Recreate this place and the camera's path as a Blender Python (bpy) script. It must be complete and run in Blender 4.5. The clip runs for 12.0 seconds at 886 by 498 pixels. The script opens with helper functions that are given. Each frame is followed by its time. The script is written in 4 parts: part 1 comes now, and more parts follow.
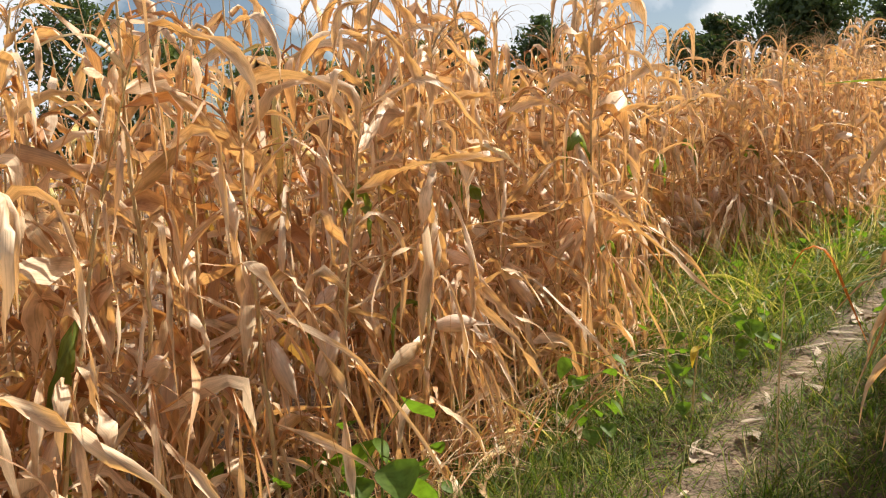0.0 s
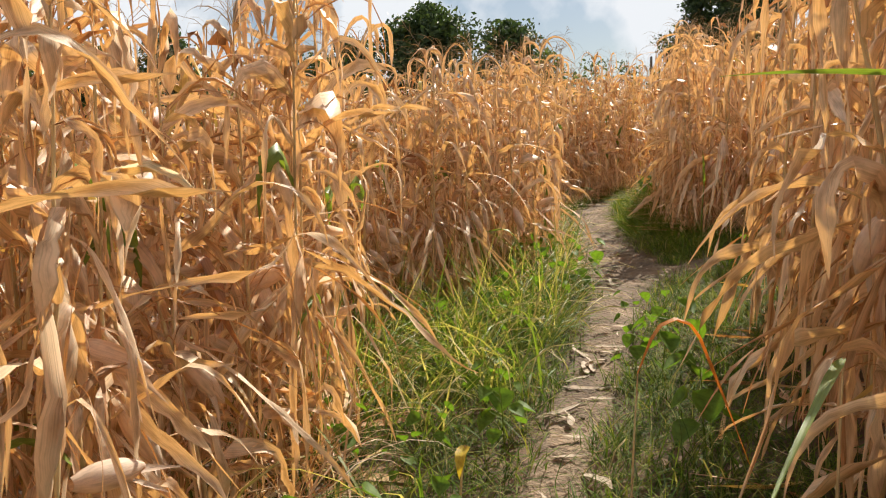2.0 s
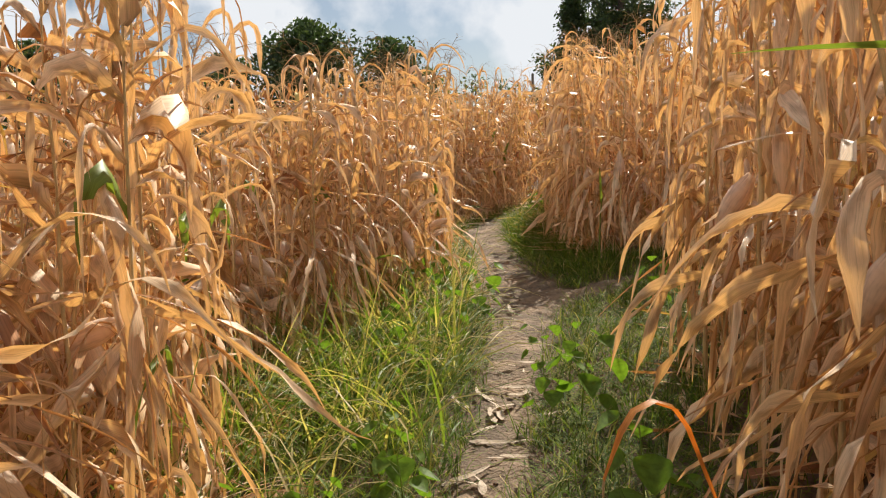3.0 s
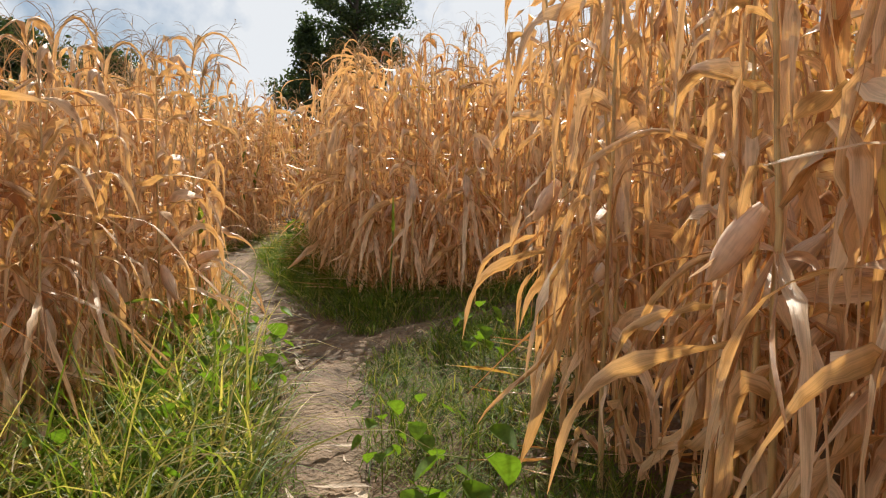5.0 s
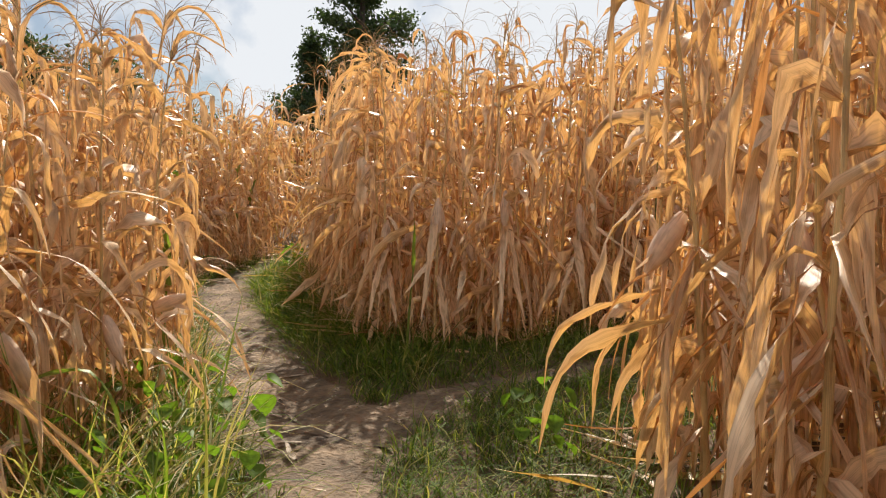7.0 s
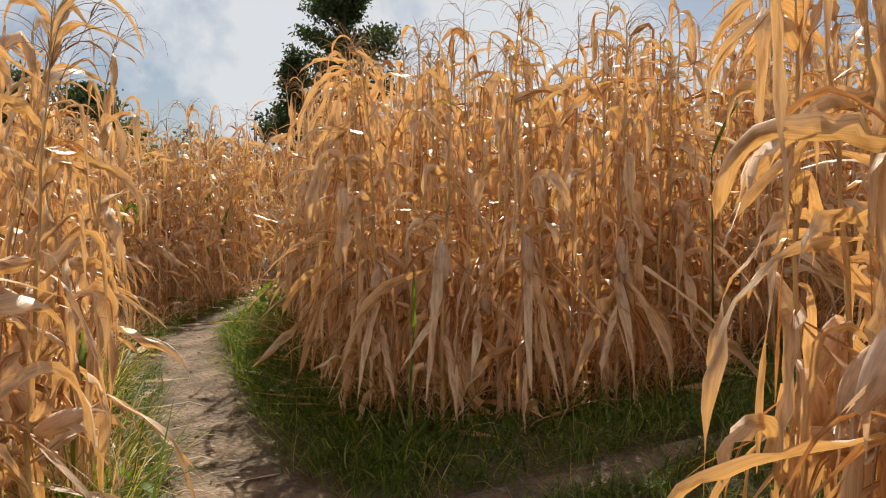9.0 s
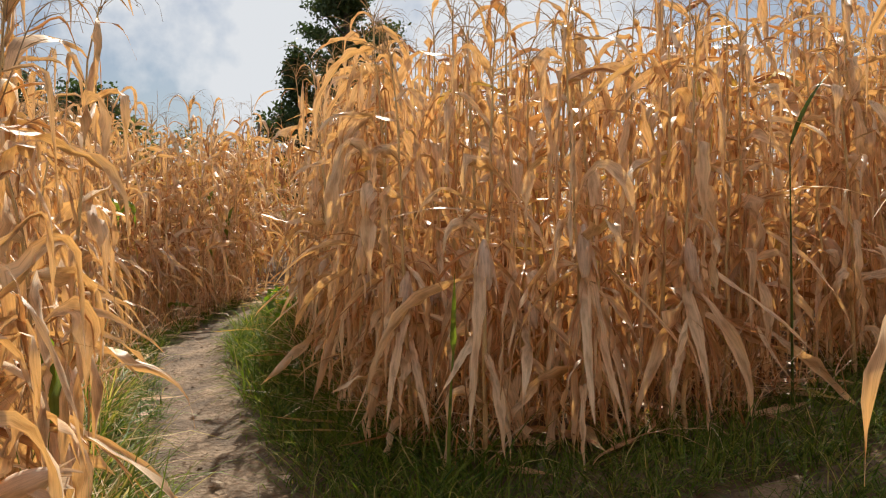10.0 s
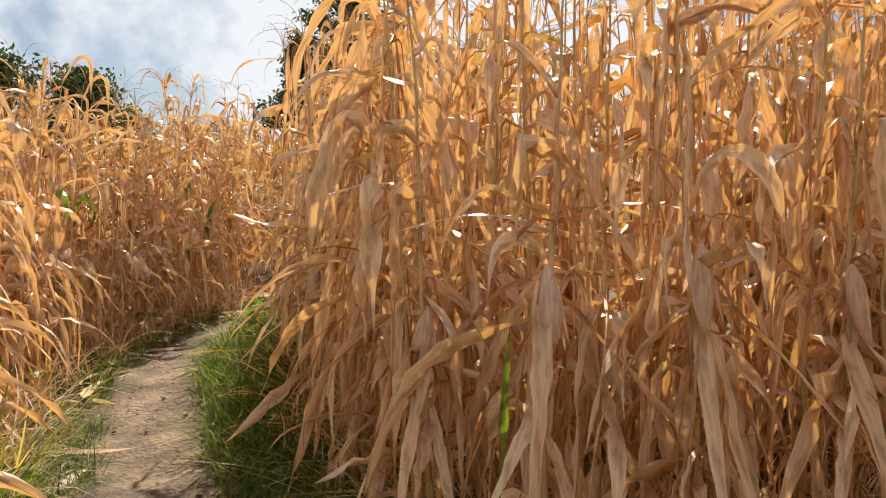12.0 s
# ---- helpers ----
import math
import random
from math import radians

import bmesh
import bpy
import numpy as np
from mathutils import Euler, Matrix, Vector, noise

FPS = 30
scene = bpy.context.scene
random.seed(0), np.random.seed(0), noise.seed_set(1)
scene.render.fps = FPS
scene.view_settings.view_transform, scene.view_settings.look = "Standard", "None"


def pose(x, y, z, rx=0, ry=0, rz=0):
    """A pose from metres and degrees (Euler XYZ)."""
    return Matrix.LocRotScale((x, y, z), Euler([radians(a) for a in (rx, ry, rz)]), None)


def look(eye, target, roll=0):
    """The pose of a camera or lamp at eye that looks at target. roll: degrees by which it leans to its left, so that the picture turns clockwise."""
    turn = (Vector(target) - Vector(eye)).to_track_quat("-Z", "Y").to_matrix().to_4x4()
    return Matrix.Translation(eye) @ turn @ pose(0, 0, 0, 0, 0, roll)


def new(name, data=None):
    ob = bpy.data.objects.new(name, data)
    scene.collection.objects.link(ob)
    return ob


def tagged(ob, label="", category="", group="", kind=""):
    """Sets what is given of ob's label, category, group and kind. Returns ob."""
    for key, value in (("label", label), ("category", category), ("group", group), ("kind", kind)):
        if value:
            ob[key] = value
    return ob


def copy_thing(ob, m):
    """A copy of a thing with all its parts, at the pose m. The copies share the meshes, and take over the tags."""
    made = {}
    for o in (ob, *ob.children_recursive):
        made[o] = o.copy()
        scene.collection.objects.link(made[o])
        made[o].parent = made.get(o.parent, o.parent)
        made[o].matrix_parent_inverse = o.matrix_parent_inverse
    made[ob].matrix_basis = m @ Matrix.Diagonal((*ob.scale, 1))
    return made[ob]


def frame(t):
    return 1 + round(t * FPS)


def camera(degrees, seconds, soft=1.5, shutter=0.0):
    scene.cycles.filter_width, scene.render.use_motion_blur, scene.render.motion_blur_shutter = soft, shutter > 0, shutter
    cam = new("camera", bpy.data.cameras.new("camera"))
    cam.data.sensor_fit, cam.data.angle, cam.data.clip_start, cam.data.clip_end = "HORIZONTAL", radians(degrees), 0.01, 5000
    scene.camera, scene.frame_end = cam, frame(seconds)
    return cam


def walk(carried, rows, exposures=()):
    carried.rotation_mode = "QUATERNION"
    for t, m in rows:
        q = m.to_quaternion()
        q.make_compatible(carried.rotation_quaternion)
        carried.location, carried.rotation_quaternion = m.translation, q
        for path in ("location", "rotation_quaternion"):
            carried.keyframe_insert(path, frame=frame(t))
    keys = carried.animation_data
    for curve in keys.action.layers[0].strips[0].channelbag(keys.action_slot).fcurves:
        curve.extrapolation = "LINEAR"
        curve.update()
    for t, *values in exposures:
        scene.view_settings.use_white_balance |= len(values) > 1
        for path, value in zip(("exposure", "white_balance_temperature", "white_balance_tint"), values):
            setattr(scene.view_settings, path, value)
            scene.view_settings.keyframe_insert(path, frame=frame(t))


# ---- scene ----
# eye's place, then yaw, pitch and roll in degrees
ROWS = [
    (0.0, 0.000, -0.000, 1.476, -0.00, -6.02, -1.64),
    (0.5, -0.157, 0.359, 1.476, -7.45, -6.48, -1.30),
    (1.0, -0.162, 0.795, 1.464, -12.68, -7.06, -1.07),
    (1.5, -0.102, 1.184, 1.497, -16.56, -6.49, -1.27),
    (2.0, -0.037, 1.581, 1.497, -23.40, -5.35, -1.01),
    (2.5, 0.123, 1.944, 1.487, -27.62, -5.30, -0.97),
    (2.7, 0.194, 2.074, 1.507, -28.78, -4.86, -1.37),
    (4.3, 0.497, 3.134, 1.500, -40.12, -3.41, -0.11),
    (4.5, 0.553, 3.276, 1.491, -41.28, -3.53, 0.04),
    (5.0, 0.733, 3.668, 1.491, -48.50, -2.76, 0.28),
    (5.5, 1.029, 3.999, 1.497, -49.34, -1.77, 0.50),
    (6.0, 1.264, 4.239, 1.532, -49.11, -1.66, -0.94),
    (6.5, 1.489, 4.604, 1.552, -48.90, -1.63, 0.85),
    (7.0, 1.728, 4.858, 1.563, -48.51, -1.49, 1.54),
    (7.2, 1.852, 4.968, 1.583, -48.45, -1.57, 1.52),
    (8.8, 2.596, 5.756, 1.721, -48.83, -0.57, -0.52),
    (9.0, 2.714, 5.858, 1.753, -49.16, -0.66, -0.52),
    (9.5, 2.934, 6.153, 1.746, -49.11, -0.57, -0.91),
    (10.0, 3.126, 6.474, 1.773, -49.03, -0.71, -0.68),
    (10.5, 3.396, 6.685, 1.801, -47.26, -0.72, -0.24),
    (11.0, 3.663, 6.979, 1.819, -47.29, -0.97, -0.25),
    (11.5, 3.899, 7.315, 1.844, -48.53, -1.21, -0.30),
    (12.0, 4.179, 7.560, 1.875, -48.94, -1.22, -0.10),
]
cam = camera(52.95, 12.0, soft=1.15)
walk(cam, [(t, pose(x, y, z, 90 + pitch, 0, yaw) @ pose(0, 0, 0, 0, 0, roll)) for t, x, y, z, yaw, pitch, roll in ROWS],
     exposures=[(0.0, 0.72), (1.5, 0.68), (2.5, 0.62), (5.0, 0.56), (6.5, 0.62), (9.0, 0.36), (9.5, 0.32), (10.5, 0.58), (12.0, 0.68)])

# ---- sky and sun ----
SUN_WAY, SUN_HEIGHT = (0.79, 0.61), 43.0          # towards the sun, on the ground; degrees above it
world = bpy.data.worlds.new("sky")
scene.world = world
world.use_nodes = True
wn, wl = world.node_tree.nodes, world.node_tree.links
wn.clear()
sky = wn.new("ShaderNodeTexSky")
sky.sky_type, sky.sun_disc = "NISHITA", False
sky.sun_elevation, sky.sun_rotation = radians(SUN_HEIGHT), math.atan2(SUN_WAY[0], SUN_WAY[1])
sky_bg = wn.new("ShaderNodeBackground")
sky_bg.inputs[1].default_value = 0.05
wl.new(sky.outputs[0], sky_bg.inputs[0])
cloud = wn.new("ShaderNodeTexNoise")
cloud.inputs["Scale"].default_value, cloud.inputs["Detail"].default_value, cloud.inputs["Roughness"].default_value = 4.6, 8.0, 0.52
cloud_ramp = wn.new("ShaderNodeValToRGB")
cloud_ramp.color_ramp.elements[0].position, cloud_ramp.color_ramp.elements[1].position = 0.46, 0.535
wl.new(cloud.outputs["Fac"], cloud_ramp.inputs[0])
cloud_bg = wn.new("ShaderNodeBackground")
cloud_bg.inputs[0].default_value, cloud_bg.inputs[1].default_value = (0.93, 0.96, 1.0, 1), 0.60
sky_mix = wn.new("ShaderNodeMixShader")
wl.new(cloud_ramp.outputs[0], sky_mix.inputs[0])
wl.new(sky_bg.outputs[0], sky_mix.inputs[1])
wl.new(cloud_bg.outputs[0], sky_mix.inputs[2])
sky_out = wn.new("ShaderNodeOutputWorld")
wl.new(sky_mix.outputs[0], sky_out.inputs[0])

sun = new("sun", bpy.data.lights.new("sun", "SUN"))
sun.data.energy, sun.data.angle, sun.data.color = 5.0, radians(0.6), (1.0, 0.93, 0.82)
h = math.tan(radians(SUN_HEIGHT)) * math.hypot(*SUN_WAY)
sun.matrix_world = look((SUN_WAY[0] * 50, SUN_WAY[1] * 50, h * 50), (0, 0, 0))

# ---- materials ----


def node_material(name):
    m = bpy.data.materials.new(name)
    m.use_nodes = True
    m.node_tree.nodes.clear()
    return m, m.node_tree.nodes, m.node_tree.links


def ramp(nodes, links, fac, stops):
    r = nodes.new("ShaderNodeValToRGB")
    e = r.color_ramp.elements
    while len(e) < len(stops):
        e.new(0.5)
    for el, (p, c) in zip(e, stops):
        el.position, el.color = p, (*c, 1)
    links.new(fac, r.inputs[0])
    return r.outputs[0]


def mix(nodes, links, kind, fac, a, b):
    n = nodes.new("ShaderNodeMix")
    n.data_type, n.blend_type = "RGBA", kind
    if isinstance(fac, float):
        n.inputs[0].default_value = fac
    else:
        links.new(fac, n.inputs[0])
    for sock, v in ((n.inputs[6], a), (n.inputs[7], b)):
        if isinstance(v, tuple):
            sock.default_value = (*v, 1)
        else:
            links.new(v, sock)
    return n.outputs[2]


def noise_tex(nodes, links, scale, detail=3.0, vector=None):
    n = nodes.new("ShaderNodeTexNoise")
    n.inputs["Scale"].default_value, n.inputs["Detail"].default_value = scale, detail
    if vector is not None:
        links.new(vector, n.inputs["Vector"])
    return n.outputs["Fac"]


def blade_material(name, stops, through_colour, through_share=0.4, rough=0.45, gloss=0.12, streak=(26.0, 1.4), mottled=0.5):
    """Thin leaf: veins along it (UV), blotches, a colour of its own for each island; part of the light passes through."""
    m, n, l = node_material(name)
    uv = n.new("ShaderNodeTexCoord")
    geo = n.new("ShaderNodeNewGeometry")
    stretch = n.new("ShaderNodeMapping")
    stretch.inputs["Scale"].default_value = (streak[0], streak[1], 1)
    l.new(uv.outputs["UV"], stretch.inputs[0])
    shift = n.new("ShaderNodeVectorMath")
    shift.operation = "ADD"
    far = n.new("ShaderNodeVectorMath")
    far.operation = "SCALE"
    far.inputs[0].default_value = (37.0, 53.0, 11.0)
    l.new(geo.outputs["Random Per Island"], far.inputs["Scale"])
    l.new(stretch.outputs[0], shift.inputs[0])
    l.new(far.outputs[0], shift.inputs[1])
    veins = noise_tex(n, l, 1.0, 2.0, shift.outputs[0])
    blot_map = n.new("ShaderNodeMapping")
    blot_map.inputs["Scale"].default_value = (1.5, 5.0, 1)
    l.new(uv.outputs["UV"], blot_map.inputs[0])
    shift2 = n.new("ShaderNodeVectorMath")
    shift2.operation = "ADD"
    l.new(blot_map.outputs[0], shift2.inputs[0])
    l.new(far.outputs[0], shift2.inputs[1])
    blots = noise_tex(n, l, 1.0, 4.0, shift2.outputs[0])
    own = ramp(n, l, geo.outputs["Random Per Island"], stops)
    veined = mix(n, l, "MULTIPLY", 0.5, own, ramp(n, l, veins, [(0.28, (0.52, 0.43, 0.35)), (0.62, (1.12, 1.1, 1.06))]))
    blotted = mix(n, l, "MULTIPLY", mottled, veined, ramp(n, l, blots, [(0.34, (0.42, 0.28, 0.19)), (0.5, (1, 1, 1)), (0.75, (1.12, 1.1, 1.0))]))
    diff = n.new("ShaderNodeBsdfPrincipled")
    l.new(blotted, diff.inputs["Base Color"])
    diff.inputs["Roughness"].default_value = rough
    diff.inputs["Specular IOR Level"].default_value = gloss * 4
    bump = n.new("ShaderNodeBump")
    bump.inputs["Strength"].default_value, bump.inputs["Distance"].default_value = 0.35, 0.004
    l.new(veins, bump.inputs["Height"])
    l.new(bump.outputs[0], diff.inputs["Normal"])
    trans = n.new("ShaderNodeBsdfTranslucent")
    l.new(mix(n, l, "MULTIPLY", 1.0, blotted, through_colour), trans.inputs[0])
    mx = n.new("ShaderNodeMixShader")
    mx.inputs[0].default_value = through_share
    out = n.new("ShaderNodeOutputMaterial")
    l.new(diff.outputs[0], mx.inputs[1])
    l.new(trans.outputs[0], mx.inputs[2])
    l.new(mx.outputs[0], out.inputs[0])
    return m


def rough_material(name, stops, scale, rough=0.85, bump_distance=0.01, fine=60.0, own=0.0):
    """Opaque surface: large blotches of the given colours, fine grain, relief."""
    m, n, l = node_material(name)
    tc = n.new("ShaderNodeTexCoord")
    big = noise_tex(n, l, scale, 6.0, tc.outputs["Object"])
    small = noise_tex(n, l, fine, 4.0, tc.outputs["Object"])
    col = mix(n, l, "MULTIPLY", 0.8, ramp(n, l, big, stops), ramp(n, l, small, [(0.3, (0.6, 0.58, 0.55)), (0.65, (1.15, 1.15, 1.15))]))
    if own:
        oi = n.new("ShaderNodeObjectInfo")
        col = mix(n, l, "MULTIPLY", own, col, ramp(n, l, oi.outputs["Random"], [(0.0, (0.6, 0.55, 0.5)), (1.0, (1.2, 1.15, 1.1))]))
    p = n.new("ShaderNodeBsdfPrincipled")
    l.new(col, p.inputs["Base Color"])
    p.inputs["Roughness"].default_value = rough
    add = n.new("ShaderNodeMath")
    l.new(big, add.inputs[0])
    l.new(small, add.inputs[1])
    bump = n.new("ShaderNodeBump")
    bump.inputs["Strength"].default_value, bump.inputs["Distance"].default_value = 0.7, bump_distance
    l.new(add.outputs[0], bump.inputs["Height"])
    l.new(bump.outputs[0], p.inputs["Normal"])
    out = n.new("ShaderNodeOutputMaterial")
    l.new(p.outputs[0], out.inputs[0])
    return m


DRY = blade_material("dry_maize_leaf", [(0.0, (0.42, 0.205, 0.10)), (0.16, (0.64, 0.38, 0.195)), (0.4, (0.80, 0.55, 0.325)), (0.62, (0.89, 0.70, 0.475)), (0.82, (0.94, 0.82, 0.65)),
                                        (0.93, (0.84, 0.66, 0.26)), (1.0, (0.62, 0.54, 0.18))], (1.0, 0.70, 0.31), 0.30, 0.46, 0.09, mottled=0.65)
STALK = blade_material("dry_maize_stalk", [(0.0, (0.55, 0.35, 0.16)), (0.5, (0.70, 0.51, 0.27)), (1.0, (0.62, 0.50, 0.22))], (1.0, 0.7, 0.4), 0.06, 0.55, 0.08)
HUSK = blade_material("dry_maize_husk", [(0.0, (0.80, 0.62, 0.46)), (1.0, (0.87, 0.72, 0.57))], (1.0, 0.8, 0.6), 0.32, 0.6, 0.05, mottled=0.1)
TASSEL = blade_material("maize_tassel", [(0.0, (0.30, 0.22, 0.14)), (1.0, (0.52, 0.40, 0.25))], (1.0, 0.8, 0.5), 0.15, 0.7, 0.04)
GREEN_BLADE = blade_material("green_blade", [(0.0, (0.14, 0.24, 0.035)), (0.4, (0.20, 0.27, 0.05)), (0.6, (0.32, 0.34, 0.09)), (0.72, (0.66, 0.54, 0.26)), (1.0, (0.78, 0.64, 0.38))], (1.0, 1.1, 0.4), 0.5, 0.45, 0.1)
GREEN_LEAF = blade_material("green_maize_leaf", [(0.0, (0.14, 0.22, 0.04)), (1.0, (0.30, 0.36, 0.08))], (1.0, 1.1, 0.4), 0.4, 0.45, 0.08)
GRASS = blade_material("grass_blade", [(0.0, (0.05, 0.09, 0.016)), (0.45, (0.12, 0.185, 0.03)), (0.8, (0.24, 0.29, 0.06)), (0.92, (0.36, 0.34, 0.11)), (1.0, (0.60, 0.48, 0.25))],
                       (1.0, 1.1, 0.4), 0.4, 0.6, 0.03)
WEED = blade_material("weed_leaf", [(0.0, (0.07, 0.145, 0.025)), (0.5, (0.13, 0.23, 0.04)), (0.85, (0.25, 0.33, 0.06)), (1.0, (0.40, 0.40, 0.07))], (1.0, 1.15, 0.35), 0.5, 0.55, 0.05, (6.0, 6.0), 0.3)
YELLOW = blade_material("yellow_leaf", [(0.0, (0.62, 0.46, 0.05)), (1.0, (0.75, 0.58, 0.08))], (1.0, 0.9, 0.3), 0.4)
ORANGE = blade_material("orange_leaf", [(0.0, (0.60, 0.23, 0.04)), (1.0, (0.70, 0.32, 0.07))], (1.0, 0.6, 0.25), 0.45)
TREE_LEAF = blade_material("tree_leaf", [(0.0, (0.04, 0.07, 0.03)), (0.7, (0.08, 0.125, 0.05)), (1.0, (0.13, 0.17, 0.06))], (1.0, 1.1, 0.5), 0.3, 0.5, 0.08)
BUSH_LEAF = blade_material("bush_leaf", [(0.0, (0.08, 0.12, 0.045)), (1.0, (0.20, 0.25, 0.10))], (1.0, 1.1, 0.5), 0.4, 0.5, 0.08)
BARK = rough_material("bark", [(0.3, (0.05, 0.038, 0.028)), (0.7, (0.13, 0.10, 0.075))], 3.0, 0.9, 0.03, 25.0)
SOIL = rough_material("field_soil", [(0.3, (0.11, 0.065, 0.035)), (0.7, (0.20, 0.125, 0.07))], 1.6, 0.95, 0.02)
DIRT = rough_material("trodden_dirt", [(0.3, (0.10, 0.067, 0.04)), (0.5, (0.19, 0.128, 0.077)), (0.68, (0.31, 0.217, 0.135))], 3.2, 0.95, 0.05, 30.0)
POST_WOOD = rough_material("weathered_post", [(0.3, (0.10, 0.085, 0.07)), (0.7, (0.2, 0.17, 0.14))], 4.0, 0.9, 0.005)

# ---- the plan ----
SLOPE_X, SLOPE_Y = 0.1263, -0.0212
rng = np.random.default_rng(7)


def ground_z(x, y):
    """The hillside: an even slope that levels out far away."""
    d = np.hypot(x, y)
    s = np.where(d < 38, 1.0, (38 + 0.2 * (np.minimum(d, 160) - 38)) / np.maximum(d, 1e-6))
    bump = 0.018 * np.sin(2.1 * x + 0.7 * y) + 0.014 * np.sin(1.3 * y - 2.6 * x + 1.0) + 0.008 * np.sin(6.1 * x + 4.3 * y)
    return (SLOPE_X * x + SLOPE_Y * y) * s + bump


# the trodden way: x, y, half width
WAY = np.array([(-1.3, -6.0, 0.14), (-0.5, -2.0, 0.14), (0.1, 1.2, 0.12), (1.0, 3.6, 0.10), (1.55, 4.4, 0.10), (2.52, 5.62, 0.11), (3.44, 6.75, 0.16),
                (4.15, 7.62, 0.24), (4.88, 8.5, 0.40), (5.42, 9.6, 0.36), (6.08, 10.85, 0.32), (7.15, 12.6, 0.33), (8.1, 14.1, 0.33), (9.2, 15.1, 0.3), (11.2, 16.1, 0.3), (14.5, 17.4, 0.3)])
BRANCH = np.array([(4.9, 8.35, 0.30), (5.7, 8.38, 0.18), (6.4, 8.05, 0.09), (7.3, 7.55, 0.07), (8.6, 7.1, 0.06), (11.5, 6.5, 0.06)])
LEFT_EDGE = [(-14.0, -2.0), (-4.0, 0.2), (-2.0, 1.4), (-1.25, 2.35), (-0.5, 3.2), (0.0, 4.0), (0.6, 4.85), (1.25, 6.0), (1.65, 6.9), (2.15, 7.5), (2.85, 8.05), (3.68, 8.6), (4.42, 9.1),
             (4.76, 9.65), (5.0, 10.45), (5.4, 11.3), (6.35, 12.9), (7.85, 14.85), (9.1, 15.6), (10.5, 16.35), (14.0, 18.2)]
LEFT_FIELD = LEFT_EDGE + [(30.0, 26.0), (30.0, 44.0), (-26.0, 44.0), (-34.0, 8.0)]
BLOCK_EDGE = [(14.0, 16.4), (11.0, 15.1), (9.4, 14.0), (8.5, 12.8), (7.5, 11.3), (6.9, 10.5), (6.6, 9.8), (6.6, 9.2), (6.98, 8.8), (7.7, 8.42), (8.7, 8.05), (12.0, 7.5)]
BLOCK = BLOCK_EDGE + [(26.0, 6.5), (36.0, 18.0), (30.0, 24.0)]
NEAR_EDGE = [(0.9, -6.0), (1.0, -2.0), (1.15, 0.8), (1.7, 2.6), (2.85, 4.5), (4.0, 5.85), (4.85, 6.65), (5.4, 6.85), (6.4, 6.8), (7.6, 6.5), (12.0, 5.7)]
NEAR_FIELD = NEAR_EDGE + [(24.0, 3.0), (14.0, -8.0), (3.0, -9.0)]


def inside(x, y, poly):
    hit = np.zeros(x.shape, bool)
    for (x0, y0), (x1, y1) in zip(poly, poly[1:] + poly[:1]):
        cross = (y0 > y) != (y1 > y)
        hit ^= cross & (x < (x1 - x0) * (y - y0) / (y1 - y0 + 1e-12) + x0)
    return hit


def line_distance(x, y, line, with_width=False):
    """Distance to a line; with_width: less the half width there (negative on the way)."""
    best = np.full(x.shape, 1e9)
    for a, b in zip(line[:-1], line[1:]):
        dx, dy = b[0] - a[0], b[1] - a[1]
        s = np.clip(((x - a[0]) * dx + (y - a[1]) * dy) / (dx * dx + dy * dy), 0, 1)
        d = np.hypot(x - a[0] - s * dx, y - a[1] - s * dy)
        if with_width:
            d = d - (a[2] + s * (b[2] - a[2]))
        best = np.minimum(best, d)
    return best


def way_distance(x, y):
    return np.minimum(line_distance(x, y, WAY, True), line_distance(x, y, BRANCH, True))


def field_distance(x, y):
    """How far outside the maize a place is; negative inside."""
    d = np.minimum(np.minimum(line_distance(x, y, LEFT_EDGE), line_distance(x, y, BLOCK_EDGE)), line_distance(x, y, NEAR_EDGE))
    return np.where(inside(x, y, LEFT_FIELD) | inside(x, y, BLOCK) | inside(x, y, NEAR_FIELD), -d, d)


# ---- mesh building with arrays ----


class Shape:
    """Vertices, quads and UVs of thin things, gathered as arrays."""

    def __init__(self):
        self.v, self.q, self.uv, self.m, self.count = [], [], [], [], 0

    def add(self, v, q, uv, slot=0):
        self.v.append(v)
        self.q.append(q + self.count)
        self.uv.append(uv)
        self.m.append(np.full(len(q), slot))
        self.count += len(v)
        return self

    def arrays(self):
        return np.concatenate(self.v), np.concatenate(self.q), np.concatenate(self.uv), np.concatenate(self.m)

    def mesh(self, name, materials, smooth=True):
        v, q, uv, m = self.arrays()
        return array_mesh(name, v, q, uv, m, materials, smooth)


def array_mesh(name, v, q, uv, m, materials, smooth=True):
    me = bpy.data.meshes.new(name)
    me.vertices.add(len(v))
    me.vertices.foreach_set("co", np.ascontiguousarray(v, np.float32).ravel())
    me.loops.add(q.size)
    me.loops.foreach_set("vertex_index", np.ascontiguousarray(q, np.int32).ravel())
    me.polygons.add(len(q))
    me.polygons.foreach_set("loop_start", np.arange(0, q.size, q.shape[1], dtype=np.int32))
    me.polygons.foreach_set("material_index", np.ascontiguousarray(m, np.int32))
    me.polygons.foreach_set("use_smooth", np.full(len(q), smooth))
    layer = me.uv_layers.new(name="UVMap")
    layer.data.foreach_set("uv", np.ascontiguousarray(uv[q.ravel()], np.float32).ravel())
    for mat in materials:
        me.materials.append(mat)
    me.update(calc_edges=True)
    return me


